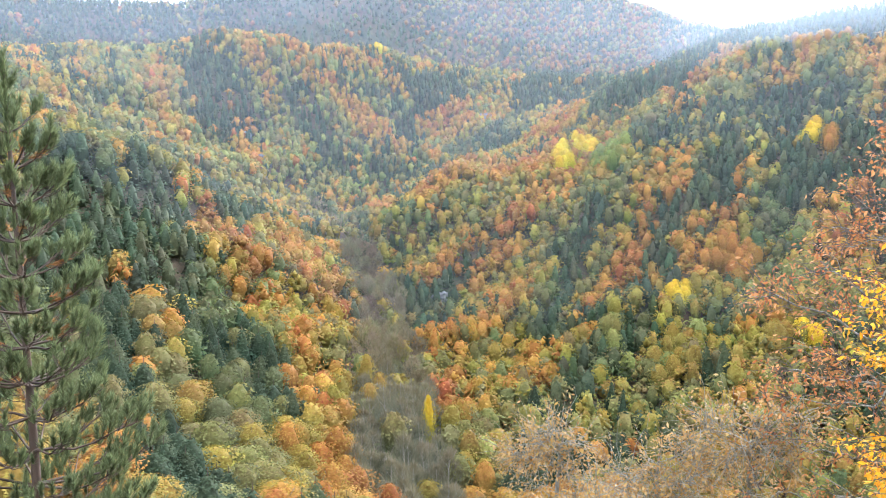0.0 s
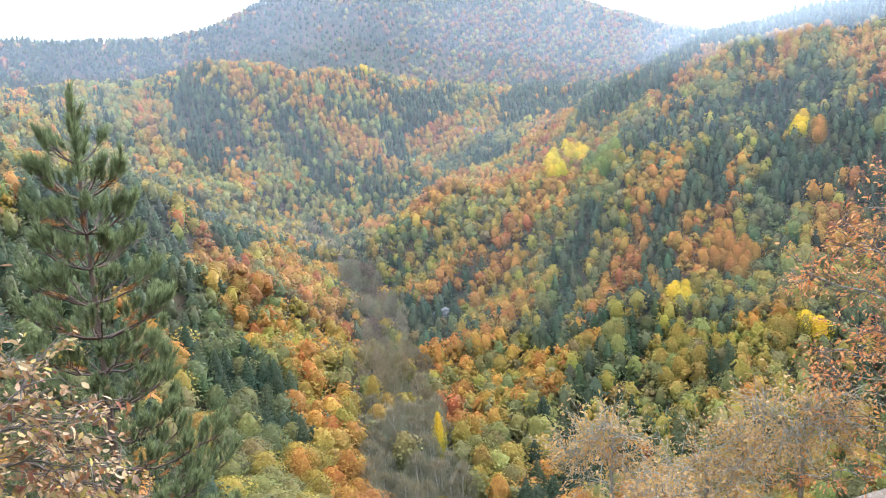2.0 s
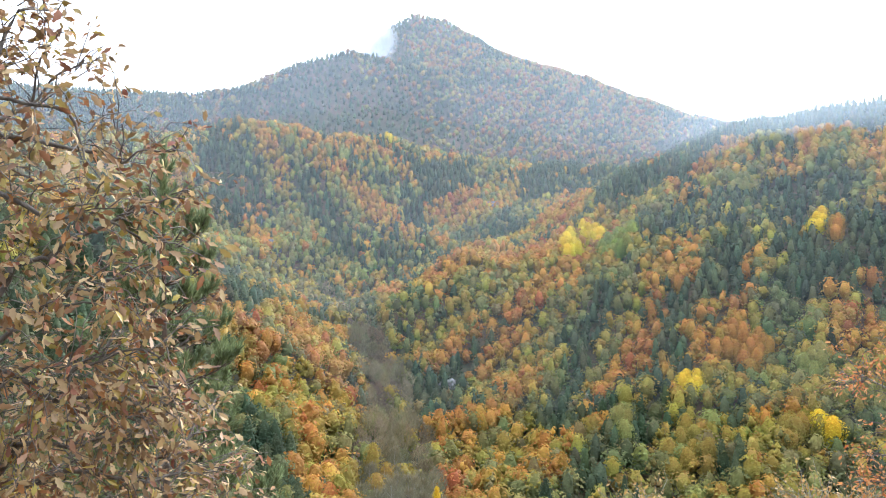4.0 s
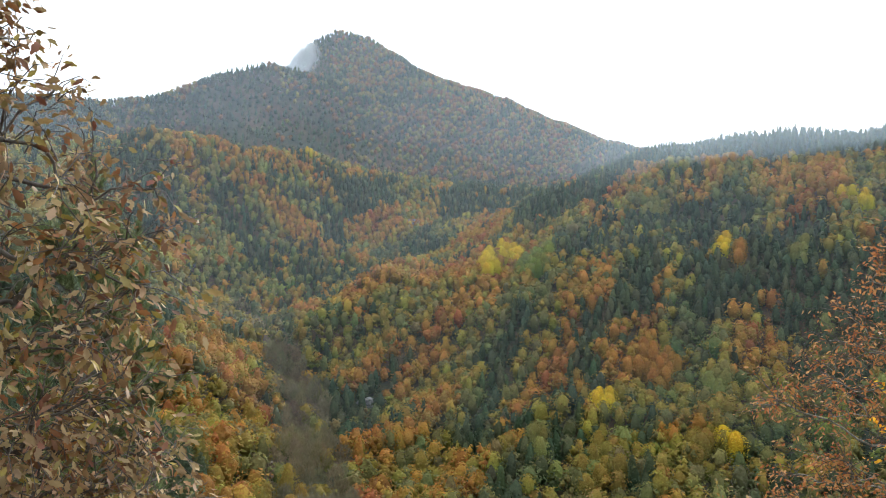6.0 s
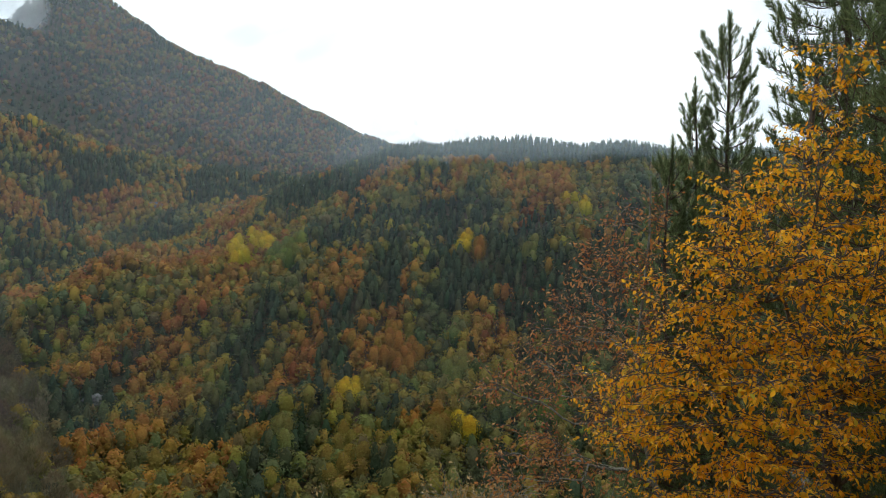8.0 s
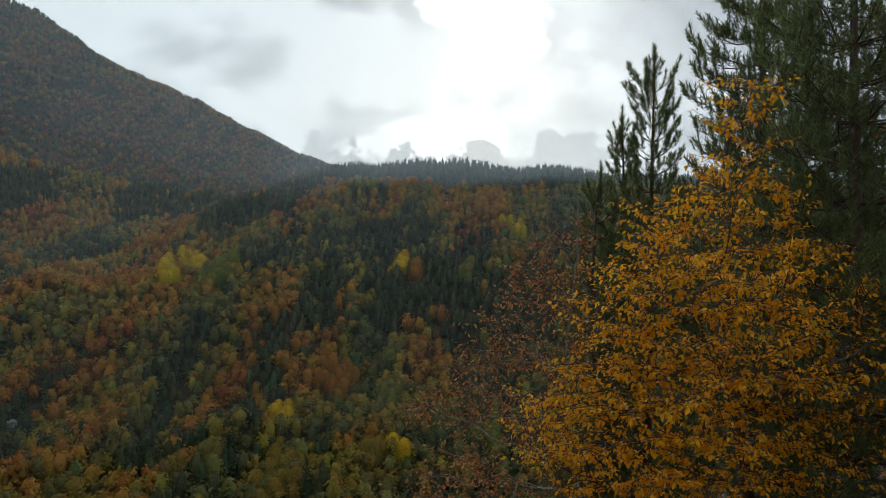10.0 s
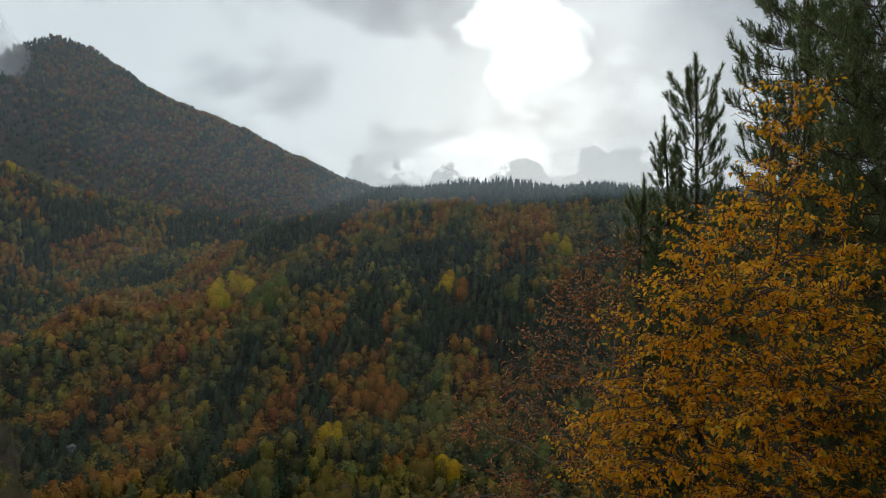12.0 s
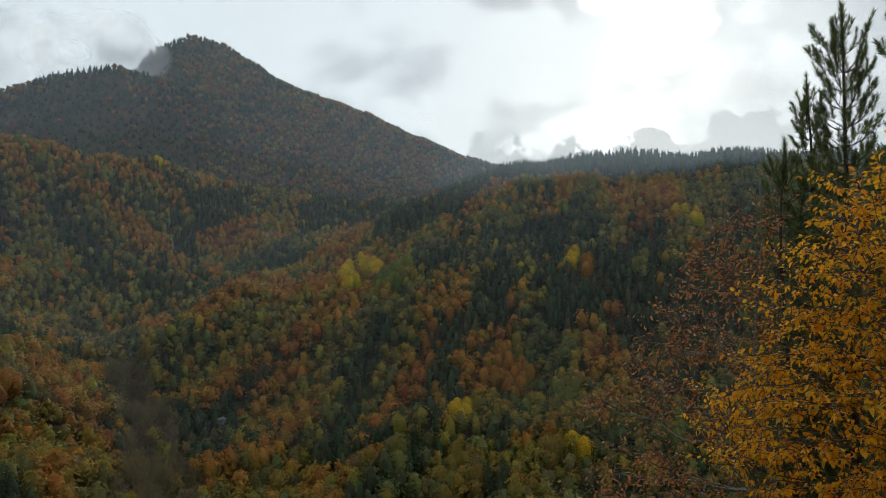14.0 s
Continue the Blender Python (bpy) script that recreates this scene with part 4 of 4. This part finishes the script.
# oak bushes on the bank below
for number, (b0, b1, rise0, reach, count) in enumerate(((12.5, 20.5, -17.2, 10.6, 14), (19.0, 27.0, -17.5, 11.6, 14), (25.0, 33.0, -15.5, 11.0, 14), (15, 26, -22.0, 9.0, 12))):
    sprays = []
    for i in range(count):
        k = (i + 0.5) / count
        b = b0 + (b1 - b0) * k
        sprays.append((aim(b + rng.uniform(-0.6, 0.6), rise0 - rng.uniform(0, 1) * 5.0 - 5 * abs(k - 0.5) * (number < 2), reach + rng.uniform(-0.7, 0.7)), 0.62, 1.0))
    foot = aim((b0 + b1) / 2, -20, reach + 0.3)
    foot[2] = land(foot[0], foot[1]) - 0.2
    top = aim((b0 + b1) / 2, rise0 - 1.0, reach + 0.2)
    leafy_tree("oak_bush", "oak bush with pale dry leaves and grey twigs on the bank", "bush", tuple(foot), tuple(top), 0.07, sprays, oak_leaf, OAK_PALE, 0.056, 27, 8, 0.6, 0.9,
               wood=LICHEN_BARK, droop=0.2, group="oak bushes on the bank")

# the taller oak with rust-brown leaves
sprays = []
for rise, left, right in ((7, 39, 43), (5, 37.5, 43.5), (3, 36.2, 43), (1.2, 35.5, 43), (-0.5, 34.2, 43), (-2.5, 33.0, 43), (-4.5, 32, 43), (-6.5, 29.5, 42),
                          (-8.3, 28.5, 42), (-10.5, 31, 41), (-12.5, 30, 41), (-14.5, 29, 41), (-17, 28, 41), (-20, 28, 41)):
    count = max(2, int((right - left) / 2.1))
    for i in range(count):
        sprays.append((aim(left + (right - left) * (i + 0.3) / count + rng.uniform(-0.3, 0.3), rise + rng.uniform(-0.7, 0.7), 11.0 + rng.uniform(-0.9, 0.9)), 0.43, 0.5 if rise > 6 else rng.uniform(0.5, 1.5)))
foot = aim(42.0, -18, 11.4)
foot[2] = land(foot[0], foot[1]) - 0.2
leafy_tree("oak_tree", "slender oak with rust-brown dry leaves beside the beech", "oak", tuple(foot), tuple(aim(41.3, 8.5, 11.3)), 0.05, sprays, oak_leaf, OAK_RUST, 0.058, 20, 5, 0.5, 0.8,
           wood=LICHEN_BARK, droop=0.25, limb_girth=0.028)

# the beech in full gold: tiers of flat boughs that hang lower towards their tips
sprays = []
for rise, left, right in ((16.5, 53.0, 53.8), (14.2, 52.5, 54.2), (12, 51.8, 54.6), (9.8, 49.8, 55.2), (7.5, 46.6, 56), (5.2, 45.0, 57), (2.9, 43.9, 59), (0.6, 42.8, 65), (-1.7, 42.1, 65), (-4, 41.4, 65),
                          (-6.3, 38.6, 65), (-8.6, 37.3, 64), (-10.9, 38.0, 62), (-13.2, 39.5, 60), (-15.5, 39, 59), (-18, 38.5, 58), (-20.5, 39.5, 58), (-23, 41, 58)):
    count = max(2, int((right - left) / 2.0))
    for i in range(count):
        k = (i + 0.4) / count
        b = left + (right - left) * k
        sprays.append((aim(b + rng.uniform(-0.4, 0.4), rise + min(2.4, 0.22 * (b - left)) - (0.25 * max(0, b - 57)) + rng.uniform(-0.25, 0.25),
                           7.9 - 1.3 * math.sin(min(1, k * 1.3) * math.pi) + rng.uniform(-0.5, 0.4)), 0.46, 0.8 if b > 58 else 1.25 if rise < -5 else 1.0 if rise < 6 else 0.75 if rise < 11 else 0.5))
foot = aim(53, -12, 8.2)
foot[2] = land(foot[0], foot[1]) - 0.2
leafy_tree("beech_tree", "beech in full golden autumn leaf beside the path", "beech", tuple(foot), tuple(aim(52, 15, 8.0)), 0.09, sprays, beech_leaf, BEECH_GOLD, 0.047, 14, 14, 0.45, 0.1,
           droop=0.5)

# a rust-leaved beech that shows between the tall pines
sprays = []
for rise, left, right in ((20, 60.5, 66), (18, 60, 66), (16, 60.5, 66), (13.5, 61, 66)):
    count = int((right - left) / 1.6)
    for i in range(count):
        sprays.append((aim(left + (right - left) * (i + 0.5) / count + rng.uniform(-0.5, 0.5), rise + rng.uniform(-0.6, 0.6), 10.2 + rng.uniform(-0.5, 0.5)), 0.5, 1.0))
foot = aim(64.5, -8, 10.4)
foot[2] = land(foot[0], foot[1]) - 0.2
leafy_tree("beech_tree", "slender beech with rust-red leaves among the dark pines", "beech", tuple(foot), tuple(aim(64, 20, 10.4)), 0.07, sprays, beech_leaf, OAK_RUST, 0.05, 9, 10, 0.45, 0.2,
           droop=0.6)


def brush(count, length, needle, thick, wide=0.75, narrow=0.45):
    """One upright shoot of long needles, pointing along +z."""
    s = rng.uniform(0, 1, count)
    a = rng.uniform(0, 6.28, count)
    spread = rng.uniform(narrow, wide + 0.15, count) * (1.1 - 0.45 * s)
    way_ = np.stack([np.cos(a) * np.sin(spread), np.sin(a) * np.sin(spread), np.cos(spread)], -1)
    base = np.stack([np.zeros(count), np.zeros(count), s * length], -1)
    tip = base + way_ * (needle * rng.uniform(0.75, 1.1, count))[:, None]
    side = np.cross(way_, rng.normal(size=(count, 3)))
    side /= np.linalg.norm(side, axis=1, keepdims=True)
    side *= thick
    return np.stack([base - side, base + side, tip], 1).reshape(-1, 3), np.arange(3 * count).reshape(-1, 3)


def pine(label, foot, top, girth, widths, spacing, needle, per_whorl, mat, shoots=4, density=60, low=0.15, thick=0.0048):
    """A black pine: straight trunk, whorls of upturned branches, each with its own needles.
    widths: how long the branches are at the tip, half way down, and at the foot."""
    owner = new("pine_tree")
    owner.location = foot
    bpy.context.view_layer.update()
    tagged(owner, label, "pine", "pines beside the path")
    foot, top = np.array(foot, float), np.array(top, float)
    brushes = [brush(density, 0.13, needle, thick, 0.8, 0.25) if needle < 0.1 else brush(density, 0.26, needle, thick, 1.0) for _ in range(4)]
    stem = bend(foot, top, 0, 12, 0.004)
    v, f = tubes([taper(stem, girth, 0.012)], 8)
    part("trunk", mesh_of("trunk", v - foot, f, PINE_BARK, True), owner)
    tall = top[2] - foot[2]
    levels = int(tall * (1 - low) / spacing)

    def needles(at_, ahead, scale):
        v, f = brushes[rng.integers(4)]
        z = ahead / np.linalg.norm(ahead)
        x = np.cross(z, [0.3, 0.7, 0.2])
        x /= np.linalg.norm(x)
        m = np.stack([x, np.cross(z, x), z], -1)
        return (v * scale) @ m.T + at_

    def gather(found):
        return np.concatenate(found), np.arange(3 * sum(len(x) // 3 for x in found)).reshape(-1, 3)

    crown = [needles(top - [0, 0, 0.3 * k + 0.12], np.array([0, 0, 1.0]), 1.35) for k in (0.0, 0.35, 0.7, 1.1, 1.5, 1.9, 2.4)]
    for k in range(7):
        a, h = k * 2.4, 0.14 + 0.07 * k
        side = np.array([math.cos(a), math.sin(a), 0.0])
        crown.append(needles(top - [0, 0, h + 0.12] + side * (0.04 + 0.012 * k), side * 0.45 + [0, 0, 1.0], 1.1))
    v, f = gather(crown)
    part("leader", mesh_of("leader", v - foot, f, mat), owner)
    for i in range(1, levels + 1):
        s = i / levels
        z = top[2] - 0.5 - (i - 0.5) * spacing
        centre = foot + (top - foot) * ((z - foot[2]) / tall)
        reach = float(np.interp(s, [0, 0.5, 1], widths))
        for j in range(per_whorl if i > 1 else 4):
            a = j * 2 * math.pi / per_whorl + i * 1.1 + rng.uniform(-0.35, 0.35)
            length = reach * rng.uniform(0.65, 1.15)
            out = np.array([math.cos(a), math.sin(a), 0])
            rise = 0.36 - 0.36 * s
            end = centre + out * length + [0, 0, rise * length + 0.1]
            line = bend(centre, end, -0.12 * length, 6, 0.02)
            wood = [taper(line, 0.011 + 0.013 * s, 0.006)]
            tufts = []
            count = max(2, int(shoots * length / 0.5))
            for k in range(count):
                q = (0.52 + 0.48 * (k + 0.6) / count) if needle < 0.1 else 0.3 + 0.7 * (k + 0.7) / count
                p = line[0] + (line[-1] - line[0]) * q
                p[2] = np.interp(q * 5, np.arange(6), line[:, 2])
                side = np.cross(out, [0, 0, 1.0]) * rng.choice([-1, 1]) * rng.uniform(0.1, 0.38) * min(1.0, length) * (1.05 - q * 0.6)
                tip = p + side + out * 0.1 + [0, 0, rng.uniform(0.02, 0.14)]
                wood.append(taper(np.array([p, (p + tip) / 2 + [0, 0, -0.02], tip]), 0.005, 0.003))
                tufts.append(needles(tip, out * rng.uniform(0.0, 0.6) + side * 0.6 + [0, 0, rng.uniform(0.7, 1.3)], rng.uniform(0.7, 1.1)))
            tufts.append(needles(line[-1], out * 0.55 + [0, 0, 0.9], rng.uniform(0.95, 1.25)))
            v, f = tubes(wood, 3)
            branch = part("branch", mesh_of("branch", v - foot, f, PINE_BARK, True), owner)
            v, f = gather(tufts)
            part("needles", mesh_of("needles", v - foot, f, mat), branch)
            if needle < 0.1 and length > 0.35 and rng.random() < 0.6:
                v, f = gather([needles(line[0] + (line[-1] - line[0]) * q, out + [0, 0, 0.2], 0.8) for q in (0.45, 0.62)])
                part("dry_needles", mesh_of("dry_needles", v - foot, f[::2], DRY_NEEDLES), branch, "rust-brown dead needles")
    return owner


foot = np.array(aim(-19.4, 0, 7.95))
foot[2] = land(foot[0], foot[1]) - 0.2
pine("young black pine with dense green needles beside the path", tuple(foot), tuple(aim(-20.0, 8.5, 7.95)), 0.07, (0.2, 0.82, 1.7), 0.34, 0.098, 8, NEEDLES, 9, 90, 0.15, 0.0048)
for bearing, rise, reach, widths, words in ((46.8, 18.7, 14.0, (0.3, 0.62, 1.6), "dark young pine against the sky beside the beech"),
                                            (44.5, 14.4, 15.0, (0.1, 0.36, 1.3), "thin dark pine sapling against the sky"),
                                            (43.0, 10.4, 14.6, (0.25, 0.8, 1.5), "low dark pine beside the beech"),
                                            (54.0, 31.0, 13.0, (0.5, 1.15, 1.5), "tall dark pine behind the golden beech"),
                                            (60.0, 33.0, 11.5, (0.7, 1.6, 2.0), "tall dark pine behind the golden beech"),
                                            (60.0, 25.0, 8.7, (0.6, 1.35, 1.2), "dark green pine whose boughs reach into the beech"),
                                            (67.0, 32.0, 10.5, (0.7, 1.8, 2.2), "tall dark pine behind the golden beech")):
    foot = np.array(aim(bearing, 0, reach))
    foot[2] = land(foot[0], foot[1]) - 0.2
    pine(words, tuple(foot), tuple(aim(bearing, rise, reach)), 0.1 if rise < 26 else 0.14, widths, 0.31 if rise < 25 else 0.42, 0.105, 7 if rise > 20 else 5, NEEDLES_DARK, 9 if bearing < 65 else 6, 50 if bearing < 56 else 42 if reach < 9 else 28 if bearing < 65 else 18, 0.1, 0.0066 if bearing < 56 or reach < 9 else 0.008)


# ---- grass and fallen leaves on the edge of the path ----
def grass():
    count = 5200
    b, r = np.radians(rng.uniform(36, 78, count)), rng.uniform(3.6, 11, count)
    x, y = r * np.sin(b), r * np.cos(b)
    tuft = rng.integers(0, 260, count)
    x, y = x * 0.35 + 0.65 * x[tuft], y * 0.35 + 0.65 * y[tuft]
    base = np.stack([x, y, land(x, y) - 0.02], -1)
    a = rng.uniform(0, 6.28, count)
    side = np.stack([np.cos(a), np.sin(a), np.zeros(count)], -1) * 0.006
    tall = rng.uniform(0.18, 0.5, count)
    lean = rng.normal(size=(count, 2)) * 0.28
    mid = base + np.stack([lean[:, 0] * tall * 0.4, lean[:, 1] * tall * 0.4, tall * 0.62], -1)
    tip = base + np.stack([lean[:, 0] * tall * 1.5, lean[:, 1] * tall * 1.5, tall], -1)
    verts = np.stack([base - side, base + side, mid + side * 0.7, mid - side * 0.7, tip], 1).reshape(-1, 3)
    k = np.arange(count)[:, None] * 5
    faces = np.concatenate([k + [0, 1, 2], k + [0, 2, 3], k + [3, 2, 4]])
    mat = leaf_paint("dry_grass", [(0.30, 0.25, 0.10), (0.42, 0.33, 0.16), (0.22, 0.22, 0.07), (0.46, 0.38, 0.20)], 0.35)
    return tagged(new("grass", mesh_of("grass", verts, faces, mat)), "dry straw-coloured grass on the path's edge", "grass", kind="stuff")


def fallen_leaves():
    count = 2600
    b, r = np.radians(rng.uniform(-60, 80, count)), rng.uniform(1.2, 14, count)
    x, y = r * np.sin(b), r * np.cos(b)
    places = np.stack([x, y, land(x, y) + 0.012], -1)
    a = rng.uniform(0, 6.28, count)
    turn = rotations(np.stack([np.cos(a), np.sin(a), rng.normal(size=count) * 0.2], -1), np.array([0, 0, 1.0]) + rng.normal(size=(count, 3)) * 0.25)
    v, f = beech_leaf(1.0, 0.1)
    moved = np.einsum("nij,kj->nki", turn, v) * rng.uniform(0.05, 0.08, count)[:, None, None] + places[:, None]
    faces = (f[None] + (np.arange(count) * len(v))[:, None, None]).reshape(-1, 4)
    mat = leaf_paint("fallen_leaf", [(0.22, 0.11, 0.04), (0.38, 0.20, 0.07), (0.50, 0.32, 0.08), (0.30, 0.15, 0.05)], 0.1)
    return tagged(new("fallen_leaves", mesh_of("fallen_leaves", moved.reshape(-1, 3), faces, mat, True)), "brown fallen leaves strewn over the bank", "leaves", kind="stuff")


grass()
fallen_leaves()


# ---- bare rock on the slopes ----
def stone():
    mat, n = material("grey_rock")
    spot_ = n.add("ShaderNodeNewGeometry", out=0)
    rough = n.noise(spot_, 0.6, 8.0, 0.65)
    base = n.mix(n.ramp(rough, (0.35, 0.0), (0.65, 1.0)), (0.09, 0.085, 0.08), (0.22, 0.21, 0.195))
    bump = n.add("ShaderNodeBump", Strength=0.8, Distance=0.6, Height=rough)
    n.add("ShaderNodeOutputMaterial", Surface=n.add("ShaderNodeBsdfPrincipled", Base_Color=base, Roughness=0.9, Normal=bump))
    return mat


STONE = stone()


def rock(bearing, rise, wide, tall, label):
    """A craggy outcrop set into the hillside."""
    x, y, z, r = where(bearing, rise)
    owner = new("rock_outcrop")
    owner.location = (x, y, z)
    tagged(owner, label, "rock", "rock outcrops on the slopes")
    for i in range(5):
        v, f = BALLS[2]
        lump = v * rng.uniform(0.75, 1.2, (len(v), 1)) * [wide * rng.uniform(0.3, 0.55), wide * 0.3, tall * rng.uniform(0.4, 0.8)]
        lump = np.round(lump / 0.7) * 0.35 + lump * 0.5
        lump += [rng.uniform(-0.5, 0.5) * wide, rng.uniform(-0.2, 0.2) * wide, rng.uniform(0.2, 0.9) * tall]
        part("boulder", mesh_of("boulder", lump, f, STONE), owner)


for bearing, rise, wide, tall in ((1.6, -9.6, 7, 4), (1.2, -7.4, 6, 2.5), (-11.2, 1.2, 8, 6), (-12.6, 3.0, 7, 5), (5.0, 4.2, 12, 6), (12.8, 3.4, 6, 3)):
    rock(bearing, rise, wide, tall, "weathered grey rock outcrop between the trees")
